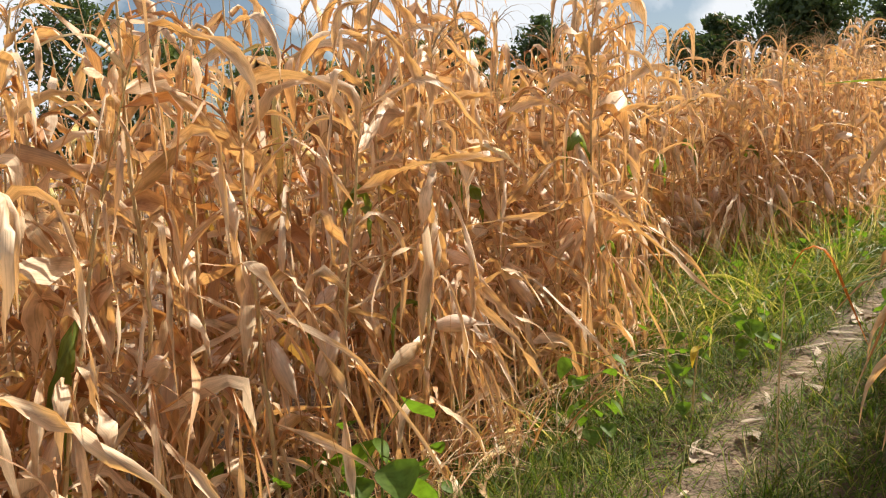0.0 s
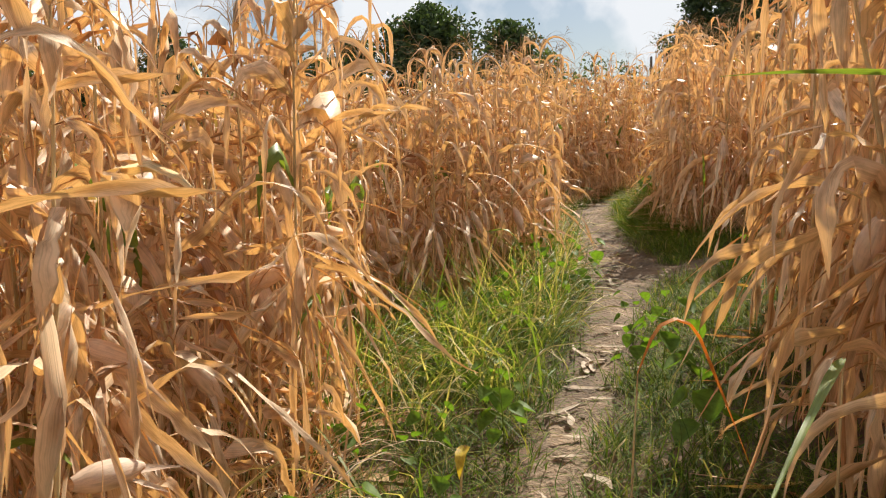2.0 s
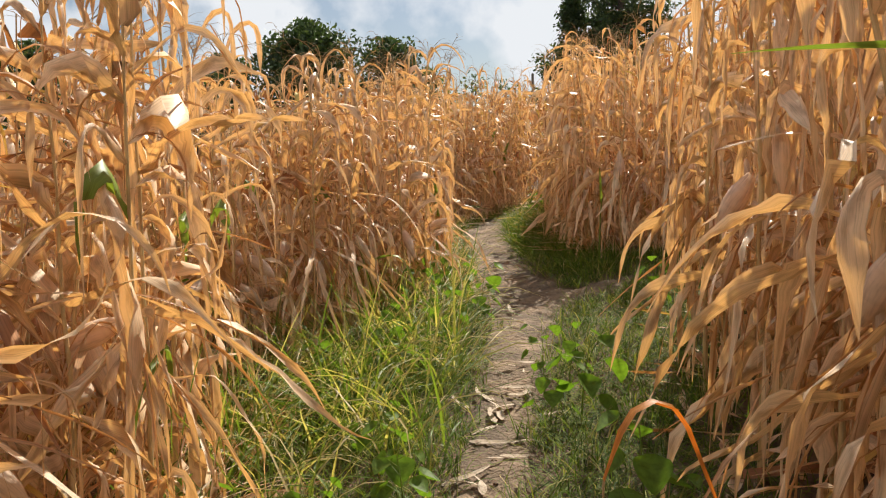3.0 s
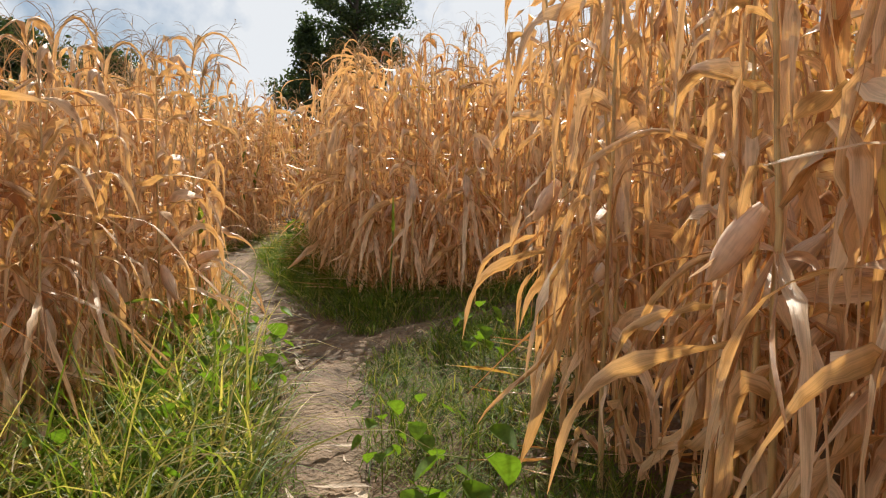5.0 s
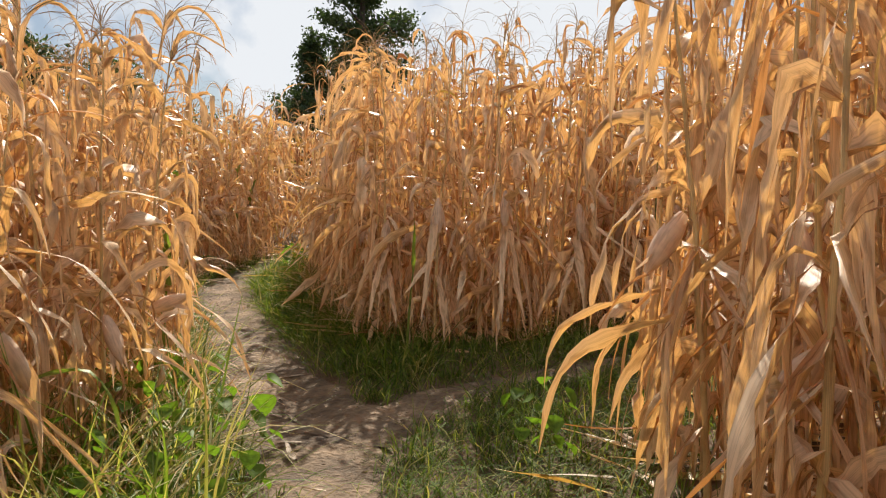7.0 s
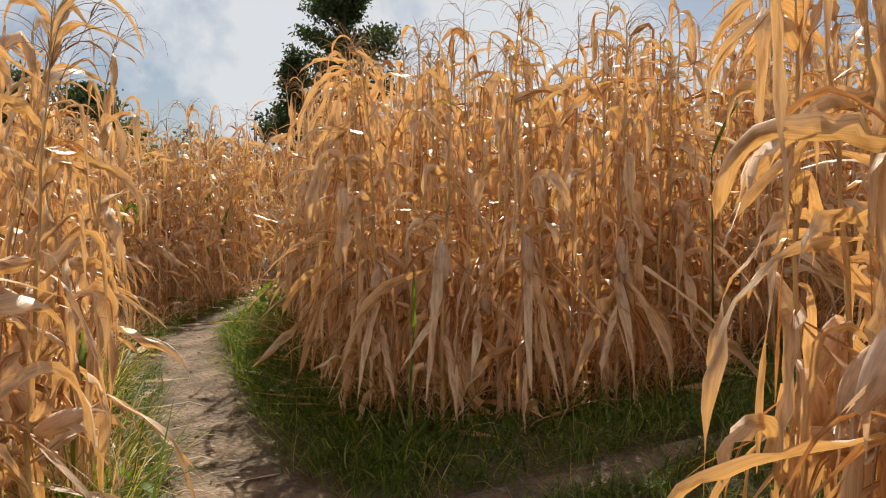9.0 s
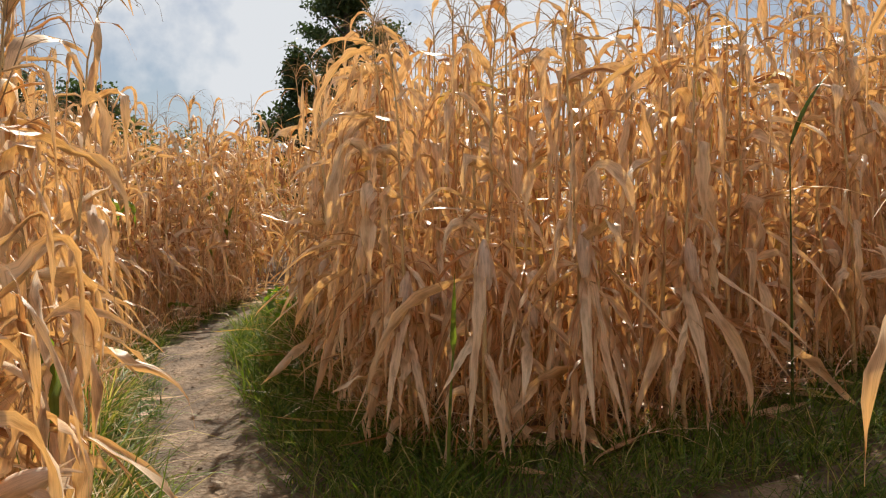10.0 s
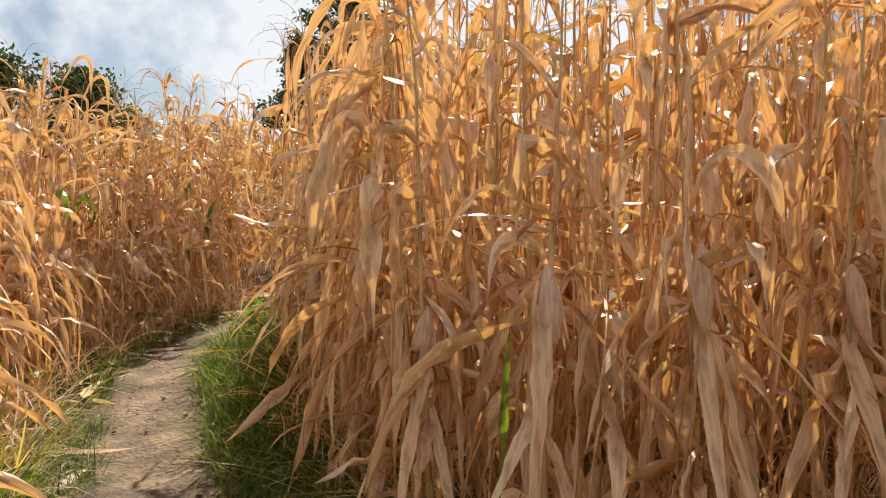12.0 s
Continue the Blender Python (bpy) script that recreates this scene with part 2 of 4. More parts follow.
def strip(line, side, width, fold, lift, ripple=None):
    """A leaf along a line: three points across (edge, midrib, edge), folded along the midrib."""
    n = len(line)
    v = np.empty((n, 3, 3))
    v[:, 1] = line - lift * (fold * width)[:, None]
    v[:, 0] = line - side * (width * 0.5)[:, None]
    v[:, 2] = line + side * (width * 0.5)[:, None]
    if ripple is not None:
        v[:, 0] += lift * (ripple[0] * width)[:, None]
        v[:, 2] += lift * (ripple[1] * width)[:, None]
    k = np.arange(n - 1)[:, None] * 3 + np.arange(2)[None]
    k = k.ravel()
    q = np.stack([k, k + 1, k + 4, k + 3], 1)
    uv = np.stack(np.broadcast_arrays(np.array([0.0, 0.5, 1.0])[None], np.linspace(0, 1, n)[:, None]), -1).reshape(-1, 2)
    return v.reshape(-1, 3), q, uv


def blade(r, base, azimuth, rise, length, width, bend, droop, twist=0.6, steps=9, fold=0.22, sway=0.25, ragged=0.12, kink=0.0, crumple=0.0, fall=None):
    """A long leaf: leaves its base at the angle rise, arches over and hangs; twisted and uneven at the edges."""
    s = np.linspace(0, 1, steps)
    lean = np.maximum(rise - bend * s ** 1.4 - droop * np.clip((s - r.uniform(0.12, 0.55)) * (r.choice([3.5, 6.0, 14.0]) if crumple else 5), 0, 1), -1.5)
    if fall:           # folds over soon and hangs straight down from there
        f = np.clip((s - fall[0]) / fall[1], 0, 1)
        lean = rise + (fall[2] - rise) * f * f * (3 - 2 * f)
    lean = lean + kink * np.cumsum(r.normal(-0.3, 0.9, steps) * (r.uniform(0, 1, steps) < 0.35)) * 0.5
    lean = np.clip(lean, -1.55, 1.5)
    az = azimuth + sway * np.sin(s * r.uniform(2, 5) + r.uniform(0, 6)) * s
    step = length / (steps - 1)
    way = np.stack([np.cos(lean) * np.cos(az), np.cos(lean) * np.sin(az), np.sin(lean)], 1)
    line = np.asarray(base) + np.concatenate([[(0, 0, 0)], np.cumsum((way[1:] + way[:-1]) * 0.5 * step, 0)])
    flat = np.stack([-np.sin(az), np.cos(az), np.zeros(steps)], 1)
    up = np.cross(way, flat)
    turn = twist * np.sin(s * r.uniform(1.5, 4.0) + r.uniform(-1, 1)) * s ** 0.5 * 2
    side = flat * np.cos(turn)[:, None] + up * np.sin(turn)[:, None]
    lift = np.cross(side, way)
    full = r.uniform(1.8, 5.0) if crumple else 2.2
    w = width * np.minimum(1, (s * 5 + 0.35)) * np.maximum(1 - s ** full, 0.03) * (1 + ragged * r.normal(0, 1, steps))
    folds = fold * (1 + 0.5 * np.sin(s * 6 + r.uniform(0, 6)))
    ripple = None
    if crumple:
        w = w * (1 + 0.35 * crumple * np.sin(s * r.uniform(5, 12) + r.uniform(0, 6)))
        folds = fold * (1 + crumple * np.sin(s * r.uniform(4, 11) + r.uniform(0, 6)))
        ripple = crumple * 0.22 * r.normal(0, 1, (2, steps))
    return strip(line, side, np.maximum(w, 0.002), folds, -lift, ripple)


def tube(line, radius, sides=6):
    """A round stem along a line, with a radius at each point."""
    line, radius = np.asarray(line, float), np.asarray(radius, float)
    n = len(line)
    way = np.gradient(line, axis=0)
    way /= np.linalg.norm(way, axis=1)[:, None] + 1e-12
    ref = np.where(np.abs(way[:, 2:3]) > 0.9, np.array([[1.0, 0, 0]]), np.array([[0, 0, 1.0]]))
    a = np.cross(way, ref)
    a /= np.linalg.norm(a, axis=1)[:, None]
    b = np.cross(way, a)
    ang = np.arange(sides) * 2 * math.pi / sides
    v = line[:, None] + radius[:, None, None] * (np.cos(ang)[None, :, None] * a[:, None] + np.sin(ang)[None, :, None] * b[:, None])
    k, j = np.meshgrid(np.arange(n - 1), np.arange(sides), indexing="ij")
    j2 = (j + 1) % sides
    q = np.stack([k * sides + j, k * sides + j2, (k + 1) * sides + j2, (k + 1) * sides + j], -1).reshape(-1, 4)
    uv = np.stack(np.broadcast_arrays((np.arange(sides) / sides)[None], np.linspace(0, 1, n)[:, None] * n / 3), -1).reshape(-1, 2)
    return v.reshape(-1, 3), q, uv


def part(name, shape, material, parent, label=""):
    ob = new(name, shape.mesh(name, [material]))
    ob.parent = parent
    return tagged(ob, label) if label else ob


# ---- maize plants ----


def split_leaf(r, steps, shreds, **kw):
    """A leaf that has dried and torn lengthwise: the blade and narrow shreds beside it."""
    sh = Shape().add(*blade(r, steps=steps, **kw))
    for _ in range(shreds):
        thin = dict(kw)
        thin["azimuth"] = kw["azimuth"] + r.normal(0, 0.3)
        thin["rise"] = kw["rise"] + r.normal(0, 0.15)
        thin["length"], thin["width"] = kw["length"] * r.uniform(0.5, 1.0), kw["width"] * r.uniform(0.15, 0.35)
        sh.add(*blade(r, steps=max(steps - 4, 5), **thin))
    v, q, uv, _ = sh.arrays()
    return v, q, uv


def maize_parts(r, height, fine=True, leafy=1.0, eared=True, steps=0, brittle=False):
    """The pieces of one dry maize plant that stands at the origin: (name, arrays, slot).
    brittle: bleached and curled to narrow strips, leaning; otherwise broad leaves hang down along the stalk."""
    out = []
    lean_az, lean = r.uniform(0, 6.28), r.uniform(0.0, 0.20 if brittle else 0.10)
    n = 12 if fine else 5
    steps = steps or (14 if fine else 6)
    s = np.linspace(0, 1, n)
    bow = lean * s ** 1.6 * height
    stalk = np.stack([np.cos(lean_az) * bow, np.sin(lean_az) * bow, s * height], 1)
    stalk[:, :2] += 0.006 * r.normal(0, 1, (n, 2)) * (s > 0)[:, None]
    radius = (0.010 if brittle else 0.0125) * (1 - 0.72 * s) * (1 + (0.25 * (np.arange(n) % 2) if fine else 0))
    out.append(("stalk", tube(stalk, radius, 6 if fine else 4), 1))

    def on_stalk(f):
        return np.array([np.interp(f, s, stalk[:, k]) for k in range(3)])
    count = int((24 if fine else 17) * leafy)
    first = r.uniform(0, 6.28)
    for i in range(count):
        f = 0.06 + 0.95 * (max(i + r.uniform(-0.3, 0.3), 0) / count) ** 0.85
        f = min(f, 0.99)
        az = first + math.pi * (i % 2) + r.normal(0, 0.6)
        size = 0.66 + 0.34 * math.sin(math.pi * min(1, max(0, f * 0.9 + 0.1)))
        kw = dict(base=on_stalk(f), azimuth=az, sway=0.5, ragged=0.16, crumple=1.0)
        pick = r.uniform()
        if brittle:
            kw.update(length=size * r.uniform(0.4, 0.95), width=size * r.uniform(0.016, 0.064), twist=r.uniform(0.8, 3.0), fold=r.uniform(0.25, 0.75), kink=r.uniform(0.3, 0.9))
            if pick < 0.42:
                kw.update(rise=r.uniform(0.3, 1.3), bend=0, droop=0, fall=(r.uniform(0.05, 0.4), r.uniform(0.1, 0.35), r.uniform(-1.5, -1.1)))
            elif pick < 0.66:
                kw.update(rise=r.uniform(-0.5, 0.9), bend=r.uniform(-0.2, 0.9), droop=r.uniform(0.0, 0.7), kink=0.9)
            else:
                kw.update(rise=r.uniform(0.7, 1.35), bend=r.uniform(1.2, 2.6), droop=r.uniform(0.4, 1.3))
        else:
            kw.update(length=size * r.uniform(0.5, 0.95), width=size * r.uniform(0.022, 0.070), twist=r.uniform(0.4, 2.2), fold=r.uniform(0.12, 0.5), kink=r.uniform(0.1, 0.5))
            if pick < 0.72 - 0.25 * f:      # withered: folds over close to the stalk and hangs along it
                kw.update(rise=r.uniform(0.4, 1.35), bend=0, droop=0, fall=(r.uniform(0.02, 0.22), r.uniform(0.08, 0.25), r.uniform(-1.54, -1.25)))
            elif pick < 0.80:
                kw.update(rise=r.uniform(-0.2, 0.6), bend=r.uniform(0.2, 1.2), droop=r.uniform(0.0, 0.9))
            else:                           # arches out and over, the end hanging
                kw.update(rise=r.uniform(0.8, 1.4), bend=r.uniform(1.8, 2.9), droop=r.uniform(0.5, 1.3), length=size * r.uniform(0.4, 0.75))
        shreds = (int(r.uniform() < 0.5) + int(r.uniform() < 0.25)) if fine else int(r.uniform() < 0.3)
        out.append(("leaf", split_leaf(r, steps, shreds, **kw), 0))
    for i in range(5 if fine else 3):      # broken leaves that slant down to the ground
        f = r.uniform(0.2, 0.5)
        kw = dict(base=on_stalk(f), azimuth=r.uniform(0, 6.28), rise=r.uniform(-1.05, -0.1), length=min(r.uniform(0.7, 1.1), f * height * 1.02), width=r.uniform(0.012, 0.04) if brittle else r.uniform(0.025, 0.07),
                  bend=r.uniform(0.2, 0.9), droop=r.uniform(0, 0.3), twist=r.uniform(0.3, 1.4), fold=r.uniform(0.15, 0.5), sway=0.3, ragged=0.14, kink=0.4, crumple=0.8)
        out.append(("leaf", split_leaf(r, steps, 1 if fine else 0, **kw), 0))
    if eared and r.uniform() < 0.9:
        f, az = r.uniform(0.36, 0.48), r.uniform(0, 6.28)
        b, down = on_stalk(f), r.uniform(-1.5, -0.7) if r.uniform() < 0.75 else r.uniform(-0.5, 0.9)
        s2 = np.linspace(0, 1, 8 if fine else 5)
        way = np.array([math.cos(az) * math.cos(down), math.sin(az) * math.cos(down), math.sin(down)])
        out_way = np.array([math.cos(az), math.sin(az), 0.1])
        line = b + out_way * 0.035 + way * (s2 * r.uniform(0.2, 0.27))[:, None]
        prof = r.uniform(0.034, 0.046) * np.sin(np.clip(s2 * 2.75 + 0.3, 0, 3.05)) ** 0.8 + 0.002
        ear = Shape().add(*tube(line, prof, 8 if fine else 5))
        for _ in range(4 if fine else 2):     # loose husk tips
            ear.add(*blade(r, line[3], az + r.normal(0, 0.6), down + r.normal(0, 0.3), r.uniform(0.14, 0.24), 0.03, r.uniform(-0.5, 0.9), 0.2, 0.6, 6, 0.3))
        v, q, uv, _ = ear.arrays()
        out.append(("ear", (v, q, uv), 2))
    if r.uniform() < 0.85:
        tip, tassel = stalk[-1], Shape()
        for i in range(r.integers(7, 12) if fine else (6 if steps > 5 else 3)):
            t = blade(r, tip - np.array([0, 0, r.uniform(0, 0.06)]), r.uniform(0, 6.28), r.uniform(0.6, 1.5), r.uniform(0.2, 0.42), 0.005, r.uniform(1.2, 2.8), 0.0, 0.3, 7 if fine else 4, 0.5, 0.3, 0.25)
            tassel.add(*t)
        v, q, uv, _ = tassel.arrays()
        out.append(("tassel", (v, q, uv), 3))
    return out


MAIZE = [DRY, STALK, HUSK, TASSEL]
PART_LABEL = {"ear": "pale dry husk round an ear", "tassel": "grey-brown dry tassel"}


def maize_thing(r, height, brittle=False):
    root = new("maize_plant")
    for name, (v, q, uv), slot in maize_parts(r, height, brittle=brittle):
        green = name == "leaf" and r.uniform() < 0.014
        part(name, Shape().add(v, q, uv), GREEN_LEAF if green else MAIZE[slot], root, "leaf still partly green" if green else PART_LABEL.get(name, ""))
    return tagged(root, "bleached brittle maize plant with narrow curled leaves" if brittle else "dry golden-brown maize plant with withered hanging leaves", "maize plant", "maize along the path")


def scatter(spacing, jitter, box):
    x0, y0, x1, y1 = box
    gx, gy = np.meshgrid(np.arange(x0, x1, spacing), np.arange(y0, y1, spacing))
    x, y = gx.ravel(), gy.ravel()
    return x + rng.uniform(-jitter, jitter, x.shape), y + rng.uniform(-jitter, jitter, y.shape)


px, py = scatter(0.31, 0.14, (-8, -6, 20, 22))
fd = field_distance(px, py)
keep = fd < -0.02
px, py, fd = px[keep], py[keep], fd[keep]
# the rim that the walk passes: plants of their own
rim = (fd > -0.7) & (px > -2.3) & (px < 10.5) & (py > 1.2) & (py < 16.6)
rim &= ~((px > 8.8) & (py < 8.0))
order = np.argsort(np.where(rim, -fd, 99.0))[:min(205, int(rim.sum()))]
is_rim = np.zeros(px.shape, bool)
is_rim[order] = True
hanging = [maize_thing(np.random.default_rng(100 + i), h) for i, h in enumerate(rng.uniform(2.1, 2.45, 9))]
brittle = [maize_thing(np.random.default_rng(140 + i), h, True) for i, h in enumerate(rng.uniform(1.95, 2.35, 9))]
is_left = inside(px, py, LEFT_FIELD)


def stand_height(x, y):
    """Plants stand taller in the west field, most at its ends, and lower in the block."""
    west = inside(x, y, LEFT_FIELD)
    return np.where(west, 0.95 + 0.05 * np.clip((8.0 - y) / 3, 0, 1) + 0.03 * np.clip((2.2 - x) / 1.2, 0, 1) + 0.09 * np.clip((y - 10) / 3, 0, 1), np.where(inside(x, y, BLOCK), 0.99, 1.05))


used = set()
for i in np.flatnonzero(is_rim):
    x, y = px[i], py[i]
    model = (brittle if is_left[i] and rng.uniform() < 0.85 else hanging)[int(rng.integers(9))]
    size = float(stand_height(np.array([x]), np.array([y]))[0] * rng.uniform(0.92, 1.09))
    m = pose(x, y, float(ground_z(x, y)) - 0.01, rng.normal(0, 2.5), rng.normal(0, 2.5), rng.uniform(0, 360)) @ Matrix.Diagonal((1, 1, size, 1))
    if model.name in used:
        copy_thing(model, m)
    else:
        model.matrix_basis = m
        used.add(model.name)


def planted(name, variants, x, y, z, turn, size, materials, label, tilt=0.06):
    """Many plants joined into one mesh."""
    vs, qs, uvs, ms, count = [], [], [], [], 0
    pick = rng.integers(len(variants), size=len(x))
    for k, (v, q, uv, m) in enumerate(variants):
        idx = np.flatnonzero(pick == k)
        if not len(idx):
            continue
        c, s = np.cos(turn[idx])[:, None], np.sin(turn[idx])[:, None]
        w = np.empty((len(idx), len(v), 3))
        vz = v[None, :, 2] * size[idx][:, None]
        w[..., 0] = c * v[None, :, 0] - s * v[None, :, 1] + vz * rng.normal(0, tilt, (len(idx), 1)) + x[idx][:, None]
        w[..., 1] = s * v[None, :, 0] + c * v[None, :, 1] + vz * rng.normal(0, tilt, (len(idx), 1)) + y[idx][:, None]
        w[..., 2] = vz + z[idx][:, None]
        qs.append((q[None] + (count + np.arange(len(idx)) * len(v))[:, None, None]).reshape(-1, 4))
        vs.append(w.reshape(-1, 3))
        uvs.append(np.tile(uv, (len(idx), 1)))
        ms.append(np.tile(m, len(idx)))
        count += len(idx) * len(v)
    ob = new(name, array_mesh(name, np.concatenate(vs), np.concatenate(qs), np.concatenate(uvs), np.concatenate(ms), materials))
    return tagged(ob, label, kind="stuff")


def gathered(pieces):
    sh = Shape()
    for _, (v, q, uv), slot in pieces:
        sh.add(v, q, uv, slot)
    return sh.arrays()


mid_models = [gathered(maize_parts(np.random.default_rng(300 + i), 2.1 + 0.03 * i, False, 1.0, True, 8)) for i in range(12)]
mid_brittle = [gathered(maize_parts(np.random.default_rng(330 + i), 1.95 + 0.035 * i, False, 1.0, True, 8, True)) for i in range(12)]
low_models = [gathered(maize_parts(np.random.default_rng(500 + i), 2.05 + 0.035 * i, False, 0.6, True, 5, i % 2 == 0)) for i in range(12)]
rest = ~is_rim & (fd > -2.0) & (py > 0.0) & ((rng.uniform(0, 1, len(px)) < 0.55) | (px < 2.0) | ((fd > -1.5) & (px < 12) & (py < 17)))
for field, variants, label in ((is_left, mid_brittle, "dense stand of bleached brittle maize behind the rim"), (~is_left, mid_models, "dense stand of dry golden-brown maize behind the rim")):
    x, y = px[rest & field], py[rest & field]
    tagged(planted("maize_stand", variants, x, y, ground_z(x, y), rng.uniform(0, 6.28, len(x)), stand_height(x, y) * rng.uniform(0.92, 1.1, len(x)), MAIZE, label), category="maize field")
qx, qy = scatter(0.5, 0.22, (-30, -9, 34, 44))
qd = field_distance(qx, qy)
rest = (qd < -0.1) & ~((qd > -2.0) & (qx > -8) & (qx < 20) & (qy > 0) & (qy < 22)) & (np.hypot(qx - 3, qy - 7) < 27)
rest &= rng.uniform(0, 1, len(qx)) < np.clip(6 / np.maximum(np.hypot(qx - 3, qy - 7), 1), 0.10, 0.34)
x, y = qx[rest], qy[rest]
tagged(planted("maize_field", low_models, x, y, ground_z(x, y), rng.uniform(0, 6.28, len(x)), stand_height(x, y) * rng.uniform(0.92, 1.1, len(x)), MAIZE,
               "wide field of dry golden-brown maize on the hillside"), category="maize field")

# ---- ground and the trodden way ----
ring = np.concatenate([np.arange(0, 24, 0.2), np.geomspace(24, 2600, 40)])
spokes = np.linspace(0, 2 * math.pi, 241)[:-1]
rr, aa = np.meshgrid(ring, spokes, indexing="ij")
gx, gy = 3.5 + rr * np.cos(aa), 7.0 + rr * np.sin(aa)
gz = ground_z(gx, gy) - 0.035 * np.exp(-np.clip(way_distance(gx, gy), 0, 9) / 0.12)
k, j = np.meshgrid(np.arange(len(ring) - 1), np.arange(240), indexing="ij")
j2 = (j + 1) % 240
gq = np.stack([k * 240 + j, (k + 1) * 240 + j, (k + 1) * 240 + j2, k * 240 + j2], -1).reshape(-1, 4)
gv = np.stack([gx, gy, gz], -1).reshape(-1, 3)
ground = new("ground", array_mesh("ground", gv, gq, gv[:, :2].copy(), np.zeros(len(gq), int), [SOIL]))
tagged(ground, "brown field soil with dry litter on a gentle hillside", "ground", kind="structure")


def dirt_way(name, line, label):
    s = np.concatenate([[0], np.cumsum(np.hypot(*np.diff(line[:, :2], axis=0).T))])
    fine_s = np.arange(0, s[-1], 0.06)
    c = np.stack([np.interp(fine_s, s, line[:, i]) for i in range(3)], 1)
    for _ in range(12):
        c[1:-1] = (c[:-2] + c[1:-1] * 2 + c[2:]) / 4
    d = np.gradient(c[:, :2], axis=0)
    d /= np.linalg.norm(d, axis=1)[:, None]
    across = np.linspace(-1, 1, 15)
    r = np.random.default_rng(5)
    edge = 1.0 + 0.18 * np.sin(fine_s * 3.1) + 0.12 * np.sin(fine_s * 7.7 + 1)
    w = (c[:, 2] * edge + 0.06)[:, None] * across[None]
    vx, vy = c[:, 0:1] + d[:, 1:2] * w, c[:, 1:2] - d[:, 0:1] * w
    vz = ground_z(vx, vy) + 0.006 - 0.045 * np.clip(np.abs(across) - 0.8, 0, 1)[None] * 5 - 0.012 * (1 - across ** 2)[None] + r.normal(0, 0.004, vx.shape) + 0.012 * np.sin(9 * vx + 3 * vy) * np.sin(8 * vy - 4 * vx)
    n = 15
    k, j = np.meshgrid(np.arange(len(c) - 1), np.arange(n - 1), indexing="ij")
    q = np.stack([k * n + j, k * n + j + 1, (k + 1) * n + j + 1, (k + 1) * n + j], -1).reshape(-1, 4)
    v = np.stack([vx, vy, vz], -1).reshape(-1, 3)
    ob = new(name, array_mesh(name, v, q, v[:, :2].copy(), np.zeros(len(q), int), [DIRT]))
    return tagged(ob, label, "path", kind="structure")


dirt_way("path", WAY, "narrow trodden path of pale dry dirt between grass verges")
dirt_way("path", BRANCH, "side path of trodden dirt turning off along the maize")



def clod(r):
    """A crumb of dry earth: a lumpy ball cut flat below."""
    ang, lat = np.meshgrid(np.arange(7) * 2 * math.pi / 7, np.linspace(-0.5, 1.45, 4), indexing="ij")
    rad = r.uniform(0.7, 1.25, ang.shape) * np.array([1.0, 1.0, 1.2])[r.integers(3)]
    v = np.stack([np.cos(ang) * np.cos(lat) * rad, np.sin(ang) * np.cos(lat) * rad * r.uniform(0.6, 1.0), np.sin(lat) * rad * 0.4], -1).reshape(-1, 3) * 0.014
    k, j = np.meshgrid(np.arange(7), np.arange(3), indexing="ij")
    q = np.stack([k * 4 + j, (k + 1) % 7 * 4 + j, (k + 1) % 7 * 4 + j + 1, k * 4 + j + 1], -1).reshape(-1, 4)
    return v, q, v[:, :2] * 20, np.zeros(len(q), int)


tx, ty = scatter(0.055, 0.03, (-0.5, 1.0, 10, 15.5))
wd = way_distance(tx, ty)
ok = (wd < 0.04) & (rng.uniform(0, 1, len(tx)) < 0.12)
x, y = tx[ok], ty[ok]
crumbs = [tuple(a * k if i == 0 else a for i, a in enumerate(clod(np.random.default_rng(680 + int(k * 10))))) for k in (0.3, 0.4, 0.5, 0.6, 0.7, 0.9)]
tagged(planted("earth_crumbs", crumbs, x, y, ground_z(x, y) + 0.001, rng.uniform(0, 6.28, len(x)), rng.uniform(0.7, 1.2, len(x)), [DIRT], "loose crumbs of dry earth on the trodden path", 0.1), category="earth crumbs")

# ---- grass of the verges ----


def tuft(r, count, spread, low, high, width, lean=0.6, steps=4):
    sh = Shape()
    for _ in range(count):
        b = (r.normal(0, spread), r.normal(0, spread), -0.01)
        v, q, uv = blade(r, b, r.uniform(0, 6.28), r.uniform(1.57 - lean, 1.5), r.uniform(low, high), width * r.uniform(0.6, 1.3), r.uniform(0.3, 2.2), 0.0, 0.3, steps, 0.25, 0.3, 0.0)
        if steps < 5:      # short blades are one face wide
            keep = np.arange(len(v)) % 3 != 1
            k = np.arange(steps - 1) * 2
            v, q, uv = v[keep], np.stack([k, k + 1, k + 3, k + 2], 1), uv[keep]
        sh.add(v, q, uv)
    return sh.arrays()


tufts = [tuft(np.random.default_rng(700 + i), 20, 0.05, 0.06, 0.32, 0.0072, 0.9) for i in range(10)]
tx, ty = scatter(0.082, 0.05, (-2.2, -1.5, 11, 16))
wd, fd2 = way_distance(tx, ty), field_distance(tx, ty)
ok = (wd > -0.05) & (fd2 > -0.35) & (rng.uniform(0, 1, len(tx)) < np.clip((wd + 0.05) / 0.18, 0.02, 1) * np.clip(1 + fd2 / 0.35, 0.15, 1) * 0.66)
x, y = tx[ok], ty[ok]
tagged(planted("grass", tufts, x, y, ground_z(x, y), rng.uniform(0, 6.28, len(x)), rng.uniform(0.5, 1.2, len(x)) * (0.85 + 0.3 * np.sin(3.1 * x + 1.7 * y) * np.sin(2.3 * y - 1.1 * x)), [GRASS], "green verge grass with some dry blades", 0.15), category="grass")
